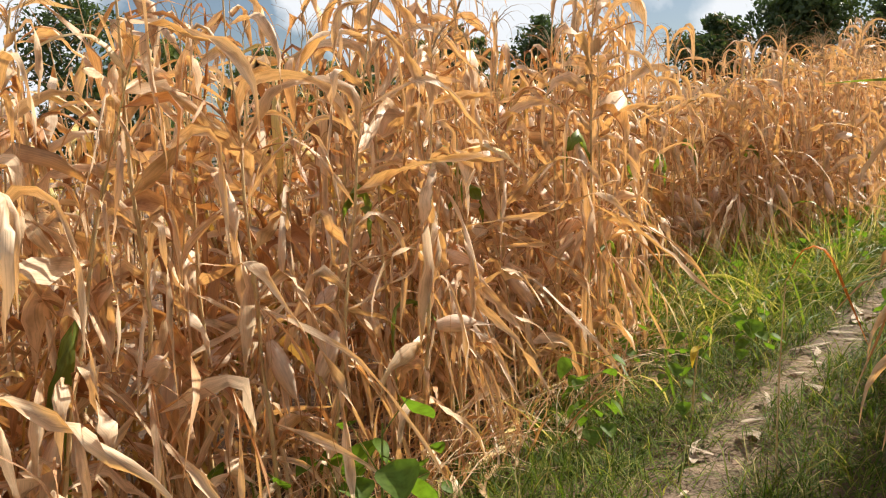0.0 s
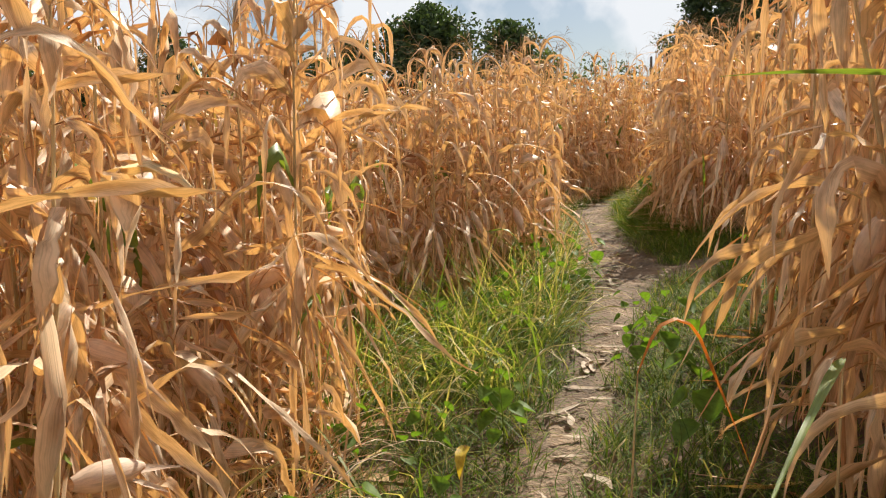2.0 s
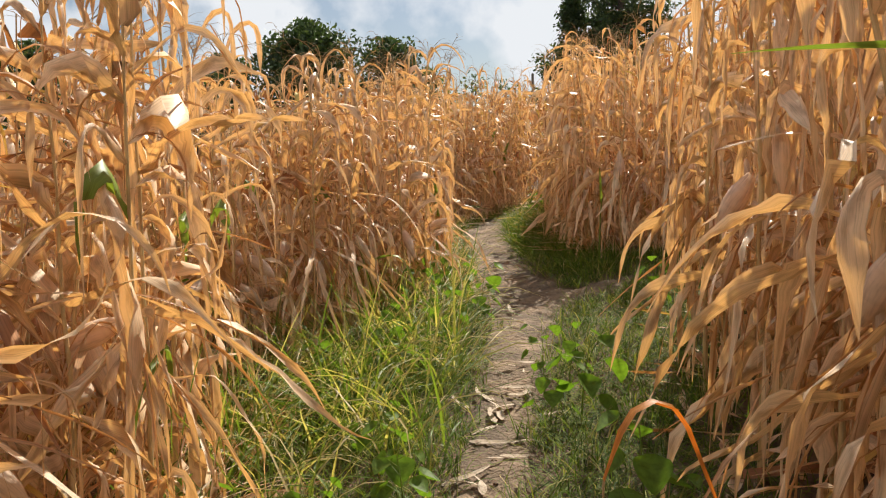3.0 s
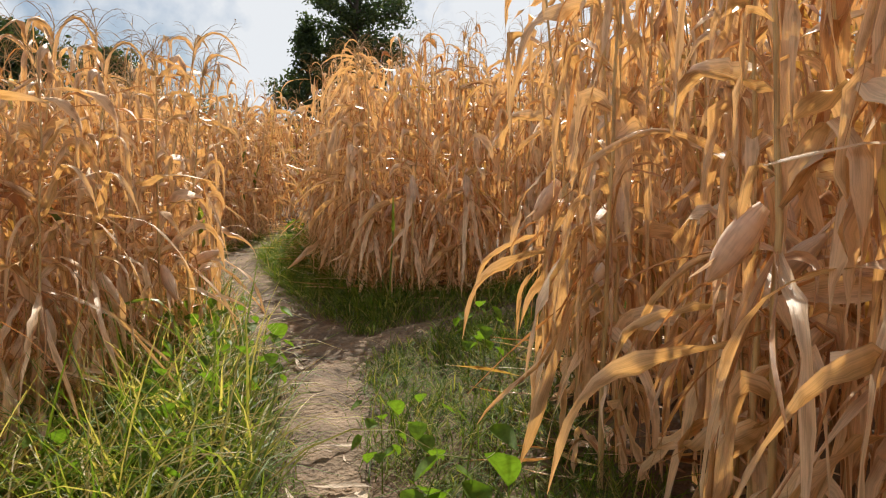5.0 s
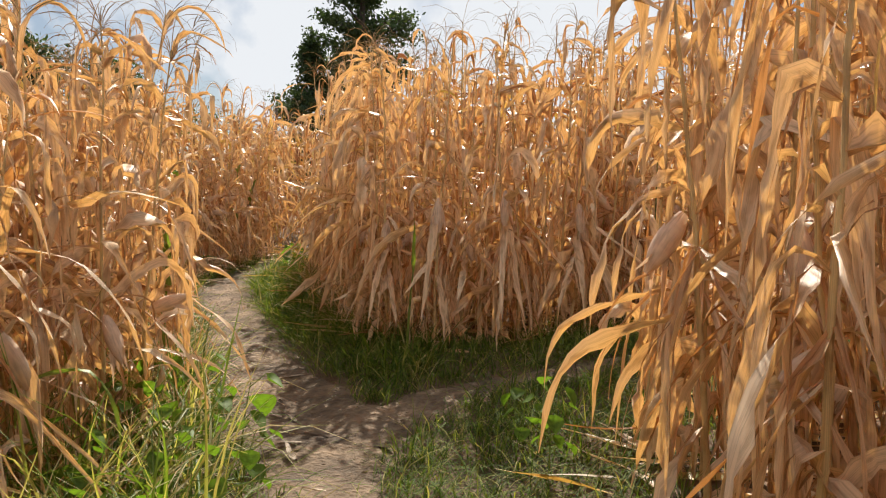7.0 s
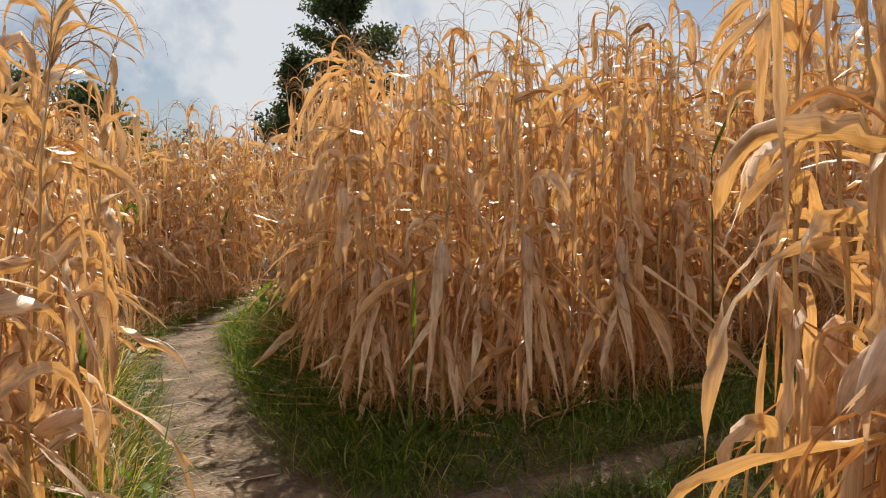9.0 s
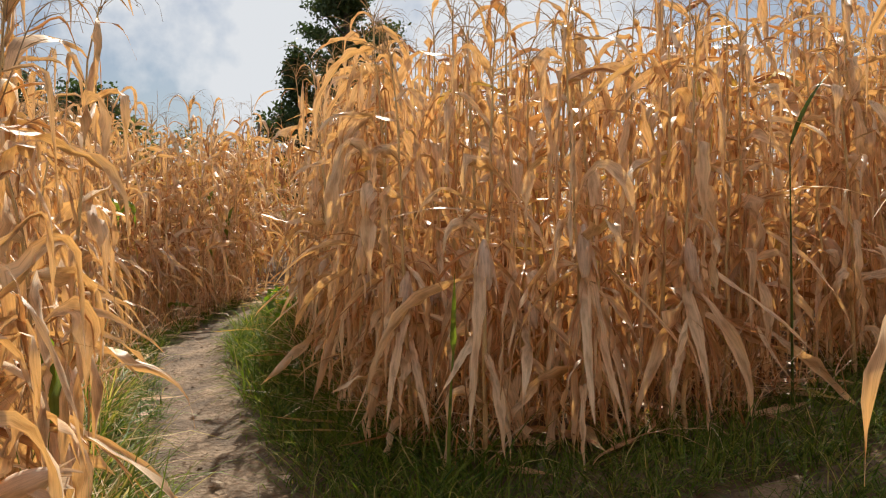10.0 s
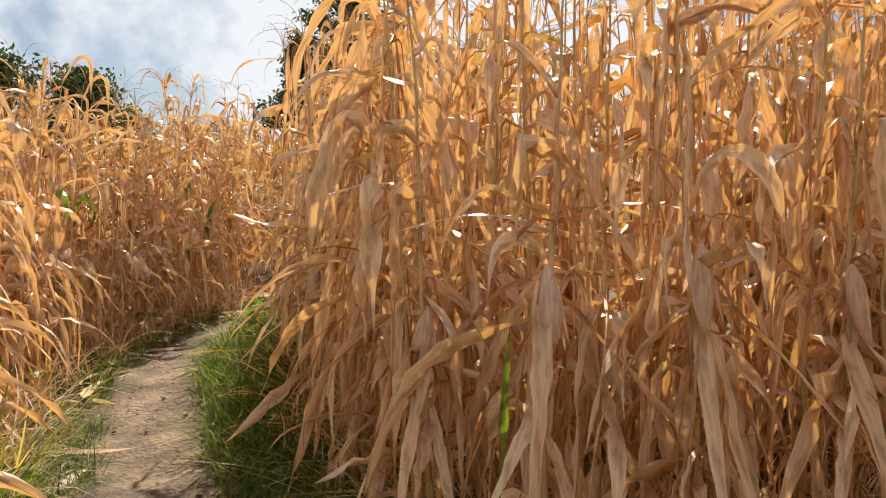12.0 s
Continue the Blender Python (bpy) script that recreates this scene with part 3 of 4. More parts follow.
tall = [tuft(np.random.default_rng(750 + i), 9, 0.06, 0.4, 1.05, 0.013, 0.65, 6) for i in range(8)]
tx, ty = scatter(0.13, 0.07, (0.2, 4.6, 7, 12))
fd2, wd = line_distance(tx, ty, LEFT_EDGE), way_distance(tx, ty)
ok = (wd > 0.22) & (field_distance(tx, ty) > -0.5) & (fd2 < 1.1) & ~inside(tx, ty, BLOCK) & (line_distance(tx, ty, BLOCK_EDGE) > 1.2) & (ty - tx > 3.6) & (rng.uniform(0, 1, len(tx)) < 0.75 * np.clip((ty - 5.2) / 2.2, 0.06, 1))
x, y = tx[ok], ty[ok]
tagged(planted("tall_grass", tall, x, y, ground_z(x, y), rng.uniform(0, 6.28, len(x)), rng.uniform(0.6, 1.15, len(x)), [GREEN_BLADE], "tall yellow-green weedy grass beside the path", 0.12), category="grass")

lush = [tuft(np.random.default_rng(770 + i), 16, 0.06, 0.2, 0.55, 0.010, 0.8, 5) for i in range(8)]
tx, ty = scatter(0.12, 0.07, (4.0, 8.4, 10.5, 15.5))
wd, bd = way_distance(tx, ty), line_distance(tx, ty, BLOCK_EDGE)
ok = (wd > 0.06) & (bd < 0.75) & (ty - tx > 2.6) & ~(inside(tx, ty, BLOCK) & (bd > 0.3)) & (rng.uniform(0, 1, len(tx)) < 0.5)
ok |= (wd > 0.03) & (wd < 0.4) & (ty > 9.3) & (field_distance(tx, ty) > -0.1) & (rng.uniform(0, 1, len(tx)) < 0.14)
x, y = tx[ok], ty[ok]
tagged(planted("verge_grass", lush, x, y, ground_z(x, y), rng.uniform(0, 6.28, len(x)), rng.uniform(0.4, 0.85, len(x)), [GRASS], "lush broad-bladed green grass at the foot of the maize", 0.15), category="grass")

straw = [tuft(np.random.default_rng(790 + i), 12, 0.07, 0.3, 0.85, 0.011, 0.75, 6) for i in range(8)]
tx, ty = scatter(0.17, 0.1, (-2.5, 1.5, 10.5, 16.5))
fd2 = field_distance(tx, ty)
ok = (fd2 < 0.14) & (fd2 > -0.45) & ~inside(tx, ty, NEAR_FIELD) & (line_distance(tx, ty, NEAR_EDGE) > 0.2) & (rng.uniform(0, 1, len(tx)) < 0.6)
x, y = tx[ok], ty[ok]
tagged(planted("dry_grass", straw, x, y, ground_z(x, y), rng.uniform(0, 6.28, len(x)), rng.uniform(0.5, 1.1, len(x)), [DRY], "thin dry straw-coloured grass along the foot of the maize", 0.2), category="grass")

# ---- dry litter under the maize and on the path ----


def fallen(r, length, width):
    return Shape().add(*blade(r, (0, 0, 0.012), 0.0, r.uniform(0.0, 0.12), length, width, r.uniform(-0.1, 0.2), 0.0, r.uniform(0.1, 0.5), 8, r.uniform(0.05, 0.3), 0.5)).arrays()


litter = [fallen(np.random.default_rng(800 + i), 0.35 + 0.04 * i, 0.035 + 0.004 * i) for i in range(10)]
tx, ty = scatter(0.2, 0.12, (-3, 1, 12, 17))
lf = field_distance(tx, ty)
ok = (lf < np.where(ty > 11.5, 0.3, 0.12)) & (lf > -1.6) & (rng.uniform(0, 1, len(tx)) < 0.8)
x, y = tx[ok], ty[ok]
tagged(planted("leaf_litter", litter, x, y, ground_z(x, y) + rng.uniform(0, 0.05, len(x)), rng.uniform(0, 6.28, len(x)), rng.uniform(0.8, 1.2, len(x)), [DRY],
               "fallen dry maize leaves on the soil between the stalks", 0.02), category="leaf litter")
PALE = blade_material("bleached_leaf", [(0.0, (0.42, 0.33, 0.24)), (1.0, (0.62, 0.52, 0.40))], (1.0, 0.8, 0.5), 0.1, 0.7, 0.05)
litter_models = []
for i in range(6):
    ob = new("dry_leaf", Shape().add(*blade(np.random.default_rng(820 + i), (0, 0, 0.01), 0.0, 0.05, 0.16 + 0.03 * i, 0.028 + 0.004 * i, 0.1, 0.0, 0.25, 8, 0.12, 0.6)).mesh("dry_leaf", [PALE]))
    litter_models.append(tagged(ob, "bleached fallen maize leaf lying on the dirt path", "leaf", "fallen leaves on the path"))
r = np.random.default_rng(41)
for i in range(46):
    s = r.uniform(3.0, 7.0) if i < 36 else r.uniform(7.0, 11.0)
    k = int(np.searchsorted(WAY[:, 1], s))
    a, b = WAY[k - 1], WAY[k]
    f = (s - a[1]) / (b[1] - a[1])
    c = a + f * (b - a)
    x, y = c[0] + r.normal(0, 0.10), c[1] + r.normal(0, 0.06)
    m = pose(x, y, float(ground_z(x, y)) + 0.002, r.normal(0, 4), r.normal(-6, 4), r.uniform(0, 360))
    if i < 6:
        litter_models[i].matrix_basis = m
    else:
        copy_thing(litter_models[i % 6], m)

# ---- broad-leaved weeds ----


def heart(r, base, azimuth, tip_fall, size):
    """A broad pointed leaf with a rounded base, folded along the midrib."""
    n = 8
    s = np.linspace(0, 1, n)
    lean = -tip_fall * (0.5 + s)
    way = np.stack([np.cos(lean) * math.cos(azimuth), np.cos(lean) * math.sin(azimuth), np.sin(lean)], 1)
    line = np.asarray(base) + np.concatenate([[(0, 0, 0)], np.cumsum(way[1:] * size / (n - 1), 0)])
    side = np.tile([-math.sin(azimuth), math.cos(azimuth), 0.0], (n, 1))
    roll = r.normal(0, 0.25)
    up = np.cross(way, side)
    side = side * math.cos(roll) + up * math.sin(roll)
    w = size * 1.0 * np.maximum(np.sin(math.pi * np.clip(s, 0.001, 1) ** 0.55), 0.02) ** 0.8
    return strip(line, side, w, np.full(n, r.uniform(0.12, 0.3)), np.cross(side, way) * -1)


def weed(r, height, leaves, size, flowers=0):
    root = new("broadleaf_weed")
    s = np.linspace(0, 1, 7)
    bend, az0 = r.uniform(0.0, 0.12), r.uniform(0, 6.28)
    stem = np.stack([np.cos(az0) * bend * s ** 2, np.sin(az0) * bend * s ** 2, s * height], 1)
    sh = Shape().add(*tube(stem, 0.0045 * (1 - 0.6 * s), 5))
    tips = []
    for i in range(leaves):
        f = 0.25 + 0.75 * (i + 0.5) / leaves
        az = az0 + 2.4 * i + r.normal(0, 0.3)
        b = np.array([np.interp(f, s, stem[:, k]) for k in range(3)])
        reach = r.uniform(0.05, 0.11)
        t = b + np.array([math.cos(az) * reach, math.sin(az) * reach, r.uniform(0.02, 0.06)])
        tips.append((b, t, az))
    part("stem", sh, GREEN_LEAF, root)
    for b, t, az in tips:
        part("petiole", Shape().add(*tube(np.linspace(b, t, 3), np.array([0.002, 0.0016, 0.0014]), 4)), GREEN_LEAF, root)
        part("leaf", Shape().add(*heart(r, t, az, r.uniform(0.5, 1.1), size * r.uniform(0.65, 1.15))), YELLOW if r.uniform() < 0.02 else WEED, root)
    for i in range(flowers):
        a, d = r.uniform(0, 6.28), r.uniform(0.02, 0.16)
        f = Shape()
        c = np.array([math.cos(a) * d, math.sin(a) * d, height * r.uniform(0.85, 1.15)])
        for k in range(5):
            f.add(*heart(r, c, a + k * 1.257, -0.1, 0.022))
        part("flower", f, YELLOW, root, "small yellow flower")
    return tagged(root, "green weed with broad heart-shaped leaves in the verge grass", "weed", "weeds beside the path")


weed_models = [weed(np.random.default_rng(900 + i), h, n, sz) for i, (h, n, sz) in enumerate([(0.30, 6, 0.085), (0.36, 7, 0.095), (0.24, 5, 0.08), (0.50, 9, 0.095), (0.33, 6, 0.105)])]
# x, y, model, scale
WEEDS = [(-0.70, 3.2, 4, 1.6), (-0.36, 3.35, 3, 1.2), (-0.25, 3.1, 4, 1.5), (-0.45, 3.55, 1, 1.3), (-0.1, 3.6, 0, 1.2), (0.69, 4.24, 3, 1.15), (0.78, 4.4, 1, 1.0), (0.49, 4.55, 2, 1.0),
         (1.22, 4.5, 0, 1.1), (1.85, 5.25, 1, 0.95), (1.95, 5.45, 4, 0.9), (2.05, 5.95, 1, 0.9), (1.11, 5.6, 1, 1.0), (1.35, 5.35, 2, 1.0), (1.54, 5.38, 0, 1.0),
         (2.49, 4.6, 4, 1.0), (2.6, 4.5, 2, 1.0), (3.36, 6.33, 3, 0.85), (3.52, 6.3, 1, 0.95), (3.08, 5.66, 4, 1.1), (2.95, 5.75, 1, 1.0), (4.9, 7.02, 3, 0.95), (5.2, 7.38, 1, 0.9),
         (3.9, 8.7, 3, 1.0), (4.08, 8.45, 1, 1.1), (4.3, 8.4, 4, 1.0), (3.2, 7.4, 1, 1.1), (3.5, 7.5, 0, 1.1), (2.85, 7.2, 3, 0.9), (3.55, 7.66, 4, 0.95), (3.9, 7.85, 1, 0.95), (3.75, 8.1, 3, 1.0),
         (3.35, 8.2, 3, 1.1), (3.0, 7.6, 3, 1.0), (4.0, 8.95, 3, 1.1), (2.7, 7.55, 1, 1.0), (4.3, 9.2, 1, 1.1), (2.4, 7.3, 3, 0.9),
         (4.4, 8.95, 3, 1.0), (4.6, 9.2, 1, 1.0), (3.3, 7.9, 2, 1.1), (2.6, 6.9, 0, 1.0), (4.15, 8.9, 0, 1.1), (3.05, 7.75, 1, 1.0), (4.75, 9.6, 4, 0.9)]
used = set()
for x, y, k, size in WEEDS:
    m = pose(x, y, float(ground_z(x, y)) - 0.01, 0, 0, r.uniform(0, 360)) @ Matrix.Scale(size * 0.88, 4)
    if k in used:
        copy_thing(weed_models[k], m)
    else:
        weed_models[k].matrix_basis = m
        used.add(k)
flowering = weed(np.random.default_rng(950), 0.42, 9, 0.09, 7)
tagged(flowering, "bushy green weed with small yellow flowers at the path's bend", "weed")
flowering.matrix_basis = pose(8.65, 13.4, float(ground_z(8.65, 13.4)), 0, 0, 30)
for x, y, a in ((8.9, 13.75, 130), (8.35, 13.0, 220), (9.1, 14.0, 300)):
    copy_thing(flowering, pose(x, y, float(ground_z(x, y)), 0, 0, a))

# ---- plants at the block's corner, with open husks and long broken leaves ----


def hanging_ear(r, root, base, az, length, radius):
    """An ear that has tipped over: a pale swollen husk that hangs, open at its tip."""
    s = np.linspace(0, 1, 9)
    swing = np.array([math.cos(az), math.sin(az), 0.0])
    line = np.asarray(base) + swing * (0.03 + 0.05 * s[:, None]) - np.array([0, 0, 1.0]) * (s * length)[:, None]
    husk = Shape().add(*tube(line, radius * np.sin(np.clip(s * 2.7 + 0.12, 0, 2.95)) ** 0.7, 10))
    for i in range(5):
        a = az + i * 1.05 + r.normal(0, 0.2)
        husk.add(*blade(r, line[1 + i % 3] + np.array([math.cos(a), math.sin(a), 0]) * radius * 0.8, a, r.uniform(-1.5, -1.2), length * r.uniform(0.45, 1.0), 0.032, -0.15, 0.0, 0.25, 9, 0.3, 0.2, 0.12))
    part("ear", husk, HUSK, root, "pale open husk hanging from the stalk")


def corner_plant(seed, x, y, height, ears, leaves):
    """ears: height, turn, length. leaves: height, turn, slope, length, width."""
    r = np.random.default_rng(seed)
    root = new("maize_plant")
    for name, (v, q, uv), slot in maize_parts(r, height, leafy=0.75, eared=False):
        part(name, Shape().add(v, q, uv), MAIZE[slot], root, PART_LABEL.get(name, ""))
    for z, az, length in ears:
        hanging_ear(r, root, (0, 0, z), az, length, 0.036)
    for z, az, slope, length, width in leaves:
        part("leaf", Shape().add(*blade(r, (0, 0, z), az, slope, length, width, 0.12, 0.0, 0.35, 14, 0.2, 0.12, 0.12, 0.1, 0.35)), DRY, root)
    root.matrix_basis = pose(x, y, float(ground_z(x, y)) - 0.01)
    return tagged(root, "dry maize plant with pale hanging husks and long broken leaves", "maize plant", "maize along the path")


corner_plant(201, 6.56, 9.2, 2.15, [(1.12, -2.2, 0.25)], [(1.1, -2.6, -1.1, 0.95, 0.075), (1.08, -0.9, -0.8, 0.95, 0.06), (1.55, -0.95, -0.9, 0.6, 0.06), (0.7, -2.9, -0.5, 0.6, 0.05)])
corner_plant(202, 6.88, 8.82, 2.1, [(1.14, -2.5, 0.26)], [(1.0, -1.9, -1.2, 0.85, 0.07), (1.05, -0.8, -0.75, 0.9, 0.05), (0.9, -2.5, -0.9, 0.8, 0.05)])
corner_plant(203, 7.36, 8.52, 2.1, [(1.02, -2.0, 0.22), (0.9, -0.9, 0.2)], [(0.95, -0.9, -0.6, 0.9, 0.055), (0.8, -2.3, -1.0, 0.7, 0.06)])
corner_plant(204, 6.62, 9.75, 2.1, [(0.95, -2.8, 0.2)], [(0.8, -2.7, -0.9, 0.75, 0.05), (0.75, 2.9, -0.9, 0.7, 0.05), (0.6, -2.2, -0.7, 0.6, 0.04)])

# ---- single blades that stand out ----


GREEN_BLOCK = blade_material("deep_green_leaf", [(0.0, (0.07, 0.11, 0.025)), (1.0, (0.12, 0.17, 0.035))], (1.0, 1.1, 0.4), 0.25, 0.45, 0.08)


def long_blade(name, label, x, y, stem_height, azimuth, length, width, rise, bend, droop, material, seed, lean=(0.04, 0.02), stem_material=STALK, girth=0.007, fall=None):
    """A stem at x, y with one long blade that leaves it high up."""
    rr = np.random.default_rng(seed)
    root = new(name)
    z = float(ground_z(x, y))
    s = np.linspace(0, 1, 7)
    stem = np.stack([lean[0] * s ** 2, lean[1] * s ** 2, s * stem_height], 1)
    part("stem", Shape().add(*tube(stem, girth * (1 - 0.6 * s), 6)), stem_material, root)
    part("blade", Shape().add(*blade(rr, stem[-1], azimuth, rise, length, width, bend, droop, 0.25, 16, 0.2, 0.1, 0.05, fall=fall)), material, root)
    root.matrix_basis = pose(x, y, z)
    return tagged(root, label, "leaf blade")


long_blade("withered_shoot", "stem with one bright orange hanging leaf beside the path", 1.34, 3.53, 0.85, -0.35, 0.72, 0.034, 1.2, 0.0, 0.0, ORANGE, 1, (0.03, 0.0), STALK, 0.005, (0.12, 0.3, -1.2))
long_blade("green_shoot", "thin shoot with a long bright green blade in the maize", 1.75, 2.75, 1.5, 2.3, 0.62, 0.035, 0.15, 0.2, 0.0, GREEN_LEAF, 2)
long_blade("green_shoot", "arching shoot with a broad green blade low by the path", 1.66, 3.13, 0.88, -2.51, 0.95, 0.030, 0.08, 0.5, 0.0, GREEN_LEAF, 3)
long_blade("green_shoot", "dark green shoot among the dry maize of the block", 7.98, 8.2, 1.42, -0.85, 0.5, 0.045, 1.25, 0.5, 0.0, GREEN_BLOCK, 5, stem_material=GREEN_BLOCK, girth=0.009)
long_blade("green_shoot", "upright green stem at the foot of the block", 6.24, 9.16, 0.62, -2.4, 0.42, 0.03, 1.35, 0.5, 0.0, GREEN_LEAF, 8, (0.02, -0.02), GREEN_LEAF, 0.012)

long_blade("yellow_shoot", "small shoot with one bright yellow hanging leaf in the grass", 1.27, 4.5, 0.40, -2.3, 0.15, 0.055, -0.2, 1.1, 0.5, YELLOW, 6)



def seed_grass(r, height):
    """A tall thin grass stem that ends in a loose, nodding seed head."""
    root = new("seed_grass")
    s = np.linspace(0, 1, 12)
    az, nod = r.uniform(0, 6.28), r.uniform(0.15, 0.5)
    out = nod * s ** 3 * 1.3
    stem = np.stack([np.cos(az) * out, np.sin(az) * out, height * (s - 0.10 * nod * s ** 5)], 1)
    part("stem", Shape().add(*tube(stem, 0.0042 * (1 - 0.65 * s), 5)), TASSEL, root)
    head = Shape()
    for i in range(16):
        f = 0.80 + 0.2 * i / 15
        b = np.array([np.interp(f, s, stem[:, k]) for k in range(3)])
        head.add(*blade(r, b, az + r.normal(0, 1.0), r.uniform(0.0, 1.2), r.uniform(0.08, 0.24) * (1.25 - 0.6 * (f - 0.8) / 0.2), 0.006, r.uniform(0.6, 1.8), 0.0, 0.5, 6, 0.3, 0.3, 0.3))
    part("seed_head", head, TASSEL, root, "loose brown seed head")
    for i in range(3):
        part("blade", Shape().add(*blade(r, stem[3 + 2 * i], r.uniform(0, 6.28), r.uniform(0.8, 1.3), r.uniform(0.4, 0.7), 0.016, 1.9, 0.3, 0.5, 10, 0.3, 0.3, 0.1)), DRY, root)
    return tagged(root, "tall thin grass stem with a nodding brown seed head", "grass stem", "seed heads above the maize")


r = np.random.default_rng(61)
seed_models = [seed_grass(np.random.default_rng(970 + i), h) for i, h in enumerate((2.35, 2.5, 2.65, 2.45))]
SEED_SPOTS = [(4.25, 9.3), (4.05, 9.15), (4.6, 9.6), (3.7, 9.05), (4.75, 10.1), (4.9, 10.7), (5.05, 11.2), (4.4, 9.9), (5.4, 11.9), (5.1, 12.2), (3.3, 8.75), (3.0, 8.5), (2.2, 8.0), (1.6, 7.6),
              (0.6, 6.3), (-0.2, 5.2), (5.8, 12.9), (6.3, 13.6)]
for i, (x, y) in enumerate(SEED_SPOTS):
    m = pose(x, y, float(ground_z(x, y)) - 0.01, 0, 0, r.uniform(0, 360))
    if i < 4:
        seed_models[i].matrix_basis = m
    else:
        copy_thing(seed_models[i % 4], m)

# ---- trees beyond the field ----


def tree(name, label, x, y, top, width, low, seed, leaf, count, shape="round", size=0.27):
    """Trunk with limbs, and a crown of many small leaf clumps gathered round the limbs' ends. top: height of its tip above 0."""
    rr = np.random.default_rng(seed)
    root = new(name)
    z0 = float(ground_z(x, y))
    height = top - z0
    s = np.linspace(0, 1, 8)
    trunk_line = np.stack([0.25 * np.sin(s * 3) * width * 0.1, 0.2 * np.cos(s * 2.3) * width * 0.1, s * height * 0.93], 1)
    wood = Shape().add(*tube(trunk_line, (0.016 * height) * (1 - 0.9 * s) + 0.02, 8))
    ends = []
    for i in range(110 if shape == "spire" else 30):
        f = low + (0.97 - low) * rr.uniform() ** (1.5 if shape == "spire" else 1.0)
        b = np.array([np.interp(f, s, trunk_line[:, k]) for k in range(3)])
        a = i * 2.4 + rr.normal(0, 0.3)
        u = (f - low) / (1 - low)
        reach = width * 0.5 * ((1.05 - u) ** 0.75 * min(1, 0.75 + u * 1.5) * (1 + 0.28 * math.sin(9.5 * u + seed)) if shape == "spire" else math.sin(math.pi * (0.16 + 0.8 * u)) ** 0.7) * rr.uniform(0.6, 1.05)
        e = b + np.array([math.cos(a) * reach, math.sin(a) * reach, reach * rr.uniform(0.05, 0.5)])
        mid = (b + e) / 2 + np.array([0, 0, 0.08 * reach])
        wood.add(*tube(np.stack([b, mid, e]), np.array([0.05, 0.035, 0.015]) * height / 12, 5))
        ends += [(b + (e - b) * k + np.array([0, 0, 0.06 * reach * math.sin(3 * k)]), 1.0) for k in ((0.3, 0.5, 0.65, 0.8, 0.92, 1.0) if shape == "spire" else (0.5, 0.8, 1.0))]
    ends += [(trunk_line[-1] + np.array([0, 0, height * 0.03]), 0.7)] * 3
    part("trunk", wood, BARK, root)
    c = np.array([e for e, _ in ends])
    w = np.array([k for _, k in ends])
    pick = rr.integers(len(c), size=count)
    blob = width * (0.05 if shape == "spire" else 0.115)
    centre = c[pick] + np.clip(rr.normal(0, 1, (count, 3)), -1.6, 1.6) * (blob * w[pick])[:, None] * np.array([1, 1, 0.75])
    n1 = rr.normal(0, 1, (count, 3))
    n1 /= np.linalg.norm(n1, axis=1)[:, None]
    n2 = np.cross(n1, rr.normal(0, 1, (count, 3)))
    n2 /= np.linalg.norm(n2, axis=1)[:, None]
    ls = size * rr.uniform(0.5, 1.2, count)[:, None]
    v = np.stack([centre - n1 * ls, centre + n2 * ls * 0.45, centre + n1 * ls, centre - n2 * ls * 0.45], 1).reshape(-1, 3)
    q = np.arange(count * 4).reshape(-1, 4)
    uv = np.tile(np.array([(0.5, 0), (1, 0.5), (0.5, 1), (0, 0.5)]), (count, 1))
    part("crown", Shape().add(v, q, uv), leaf, root)
    root.matrix_basis = pose(x, y, z0)
    return tagged(root, label, "tree", "trees beyond the field")


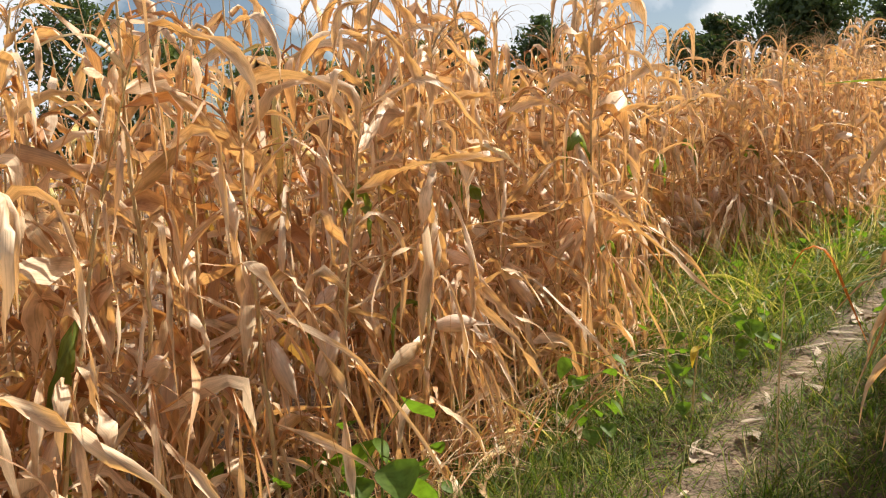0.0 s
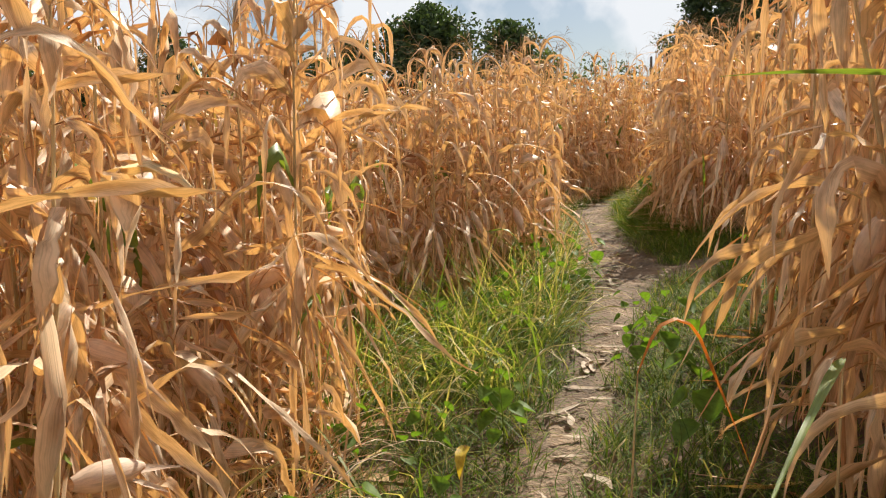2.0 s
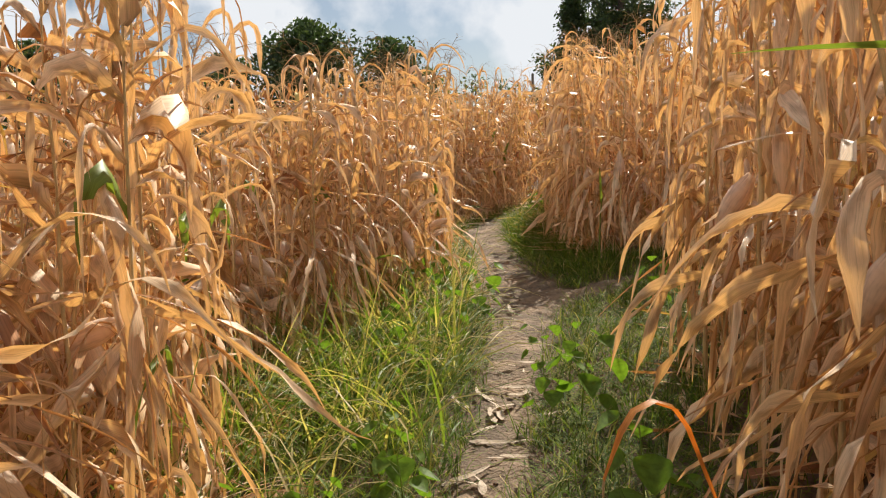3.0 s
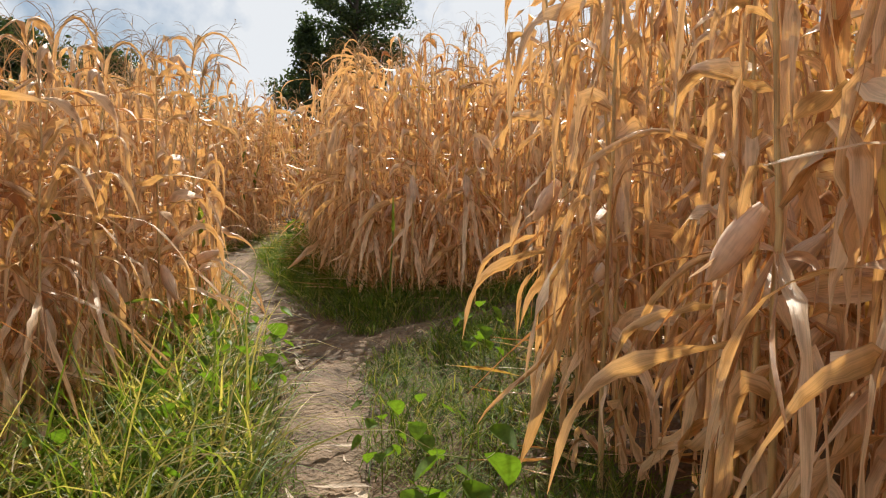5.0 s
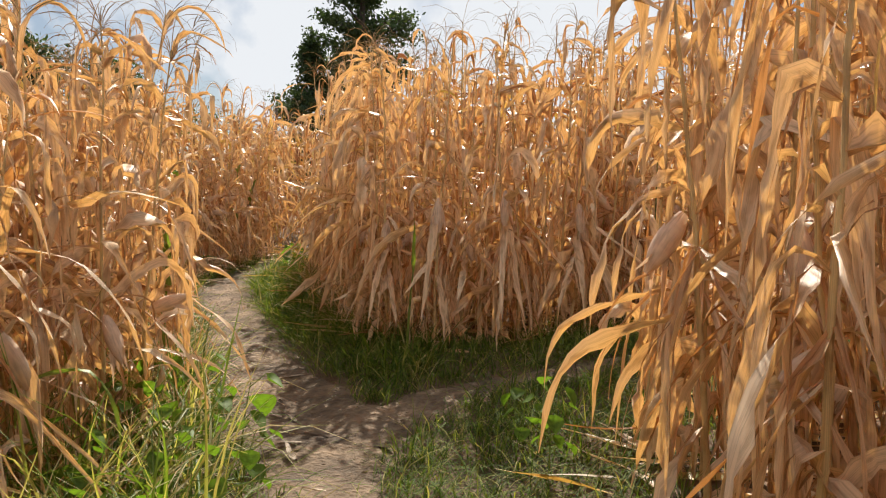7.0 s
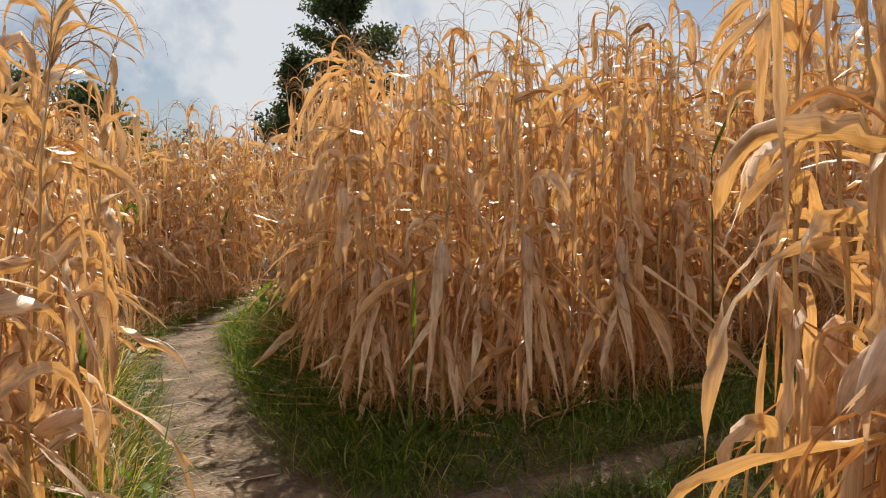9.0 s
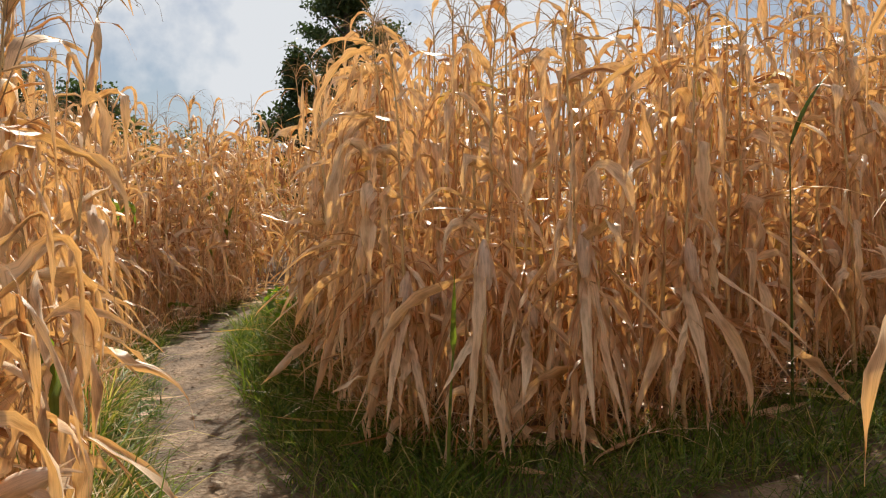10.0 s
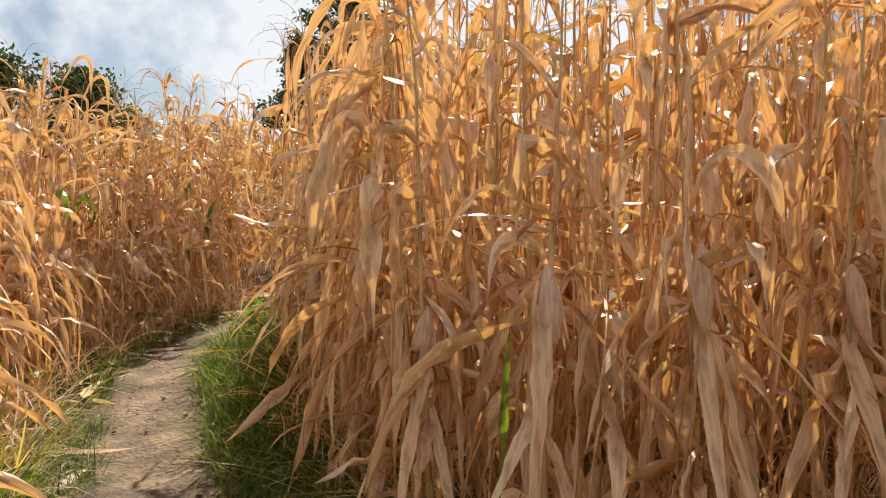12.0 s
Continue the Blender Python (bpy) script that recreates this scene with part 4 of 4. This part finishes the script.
tree("tree", "tall dark tree with layered uneven branches beyond the field", 55.3, 62.6, 33.0, 9.8, 0.25, 11, TREE_LEAF, 34000, "spire", 0.24)
tree("tree", "slender dark tree beside a taller one beyond the field", 52.5, 66.0, 18.6, 7.5, 0.15, 16, TREE_LEAF, 14000, "spire", 0.24)
tree("tree", "broad dark green tree at the field's far edge", 27.0, 66.5, 13.7, 7.8, 0.25, 12, TREE_LEAF, 14000)
tree("tree", "smaller dark green tree beside a broad one", 34.9, 68.4, 13.2, 6.2, 0.25, 13, TREE_LEAF, 9000)
tree("tree", "dark green tree in the row beyond the maize", 21.5, 70.0, 11.4, 6.5, 0.25, 14, TREE_LEAF, 9000)
tree("bush", "low green bush at the end of the tree row", 40.3, 71.0, 11.4, 4.5, 0.3, 15, BUSH_LEAF, 2200, "round", 0.3)
for i, (x, y, top, w) in enumerate([(-26.0, 65.0, 13.4, 8.5), (-20.5, 68.0, 10.6, 6.5), (-14.0, 74.0, 10.4, 7.0), (-6.0, 80.0, 10.0, 7.5), (-1.5, 78.0, 11.2, 5.0), (1.6, 76.0, 12.4, 4.5),
                                    (3.6, 78.0, 11.4, 4.5), (8.6, 75.0, 12.6, 6.0), (13.0, 82.0, 9.6, 6.0), (-34.0, 62.0, 12.0, 8.0), (-10.0, 82.0, 10.0, 7.0)]):
    tree("tree", "green tree in the distant row beyond the maize", x, y, top, w, 0.2, 30 + i, TREE_LEAF if i in (0, 5, 7) else BUSH_LEAF, 7000)
for i, (x, y, top, w) in enumerate([(42.0, 66.0, 10.6, 3.6), (45.5, 66.5, 10.2, 3.8), (48.5, 66.0, 9.6, 3.2), (50.5, 67.0, 8.8, 3.0)]):
    tree("sapling", "thin sparse sapling with open twigs beyond the field", x, y, top, w, 0.2, 60 + i, BUSH_LEAF, 420, "round", 0.22)

# ---- fence post ----
post = new("post")
s = np.linspace(0, 1, 6)
post_line = np.stack([0.02 * s, 0.03 * s ** 2, s * 3.2], 1)
part("shaft", Shape().add(*tube(post_line, np.array([0.05, 0.048, 0.046, 0.045, 0.044, 0.043]), 8)), POST_WOOD, post)
part("cap", Shape().add(*tube(np.array([(0.02, 0.03, 3.19), (0.02, 0.03, 3.22), (0.02, 0.03, 3.24)]), np.array([0.047, 0.04, 0.005]), 8)), POST_WOOD, post, "worn grey top")
post.matrix_basis = pose(18.28, 26.26, float(ground_z(18.28, 26.26)), 0, 0, 0)
tagged(post, "thin weathered grey post standing beyond the maize", "post")
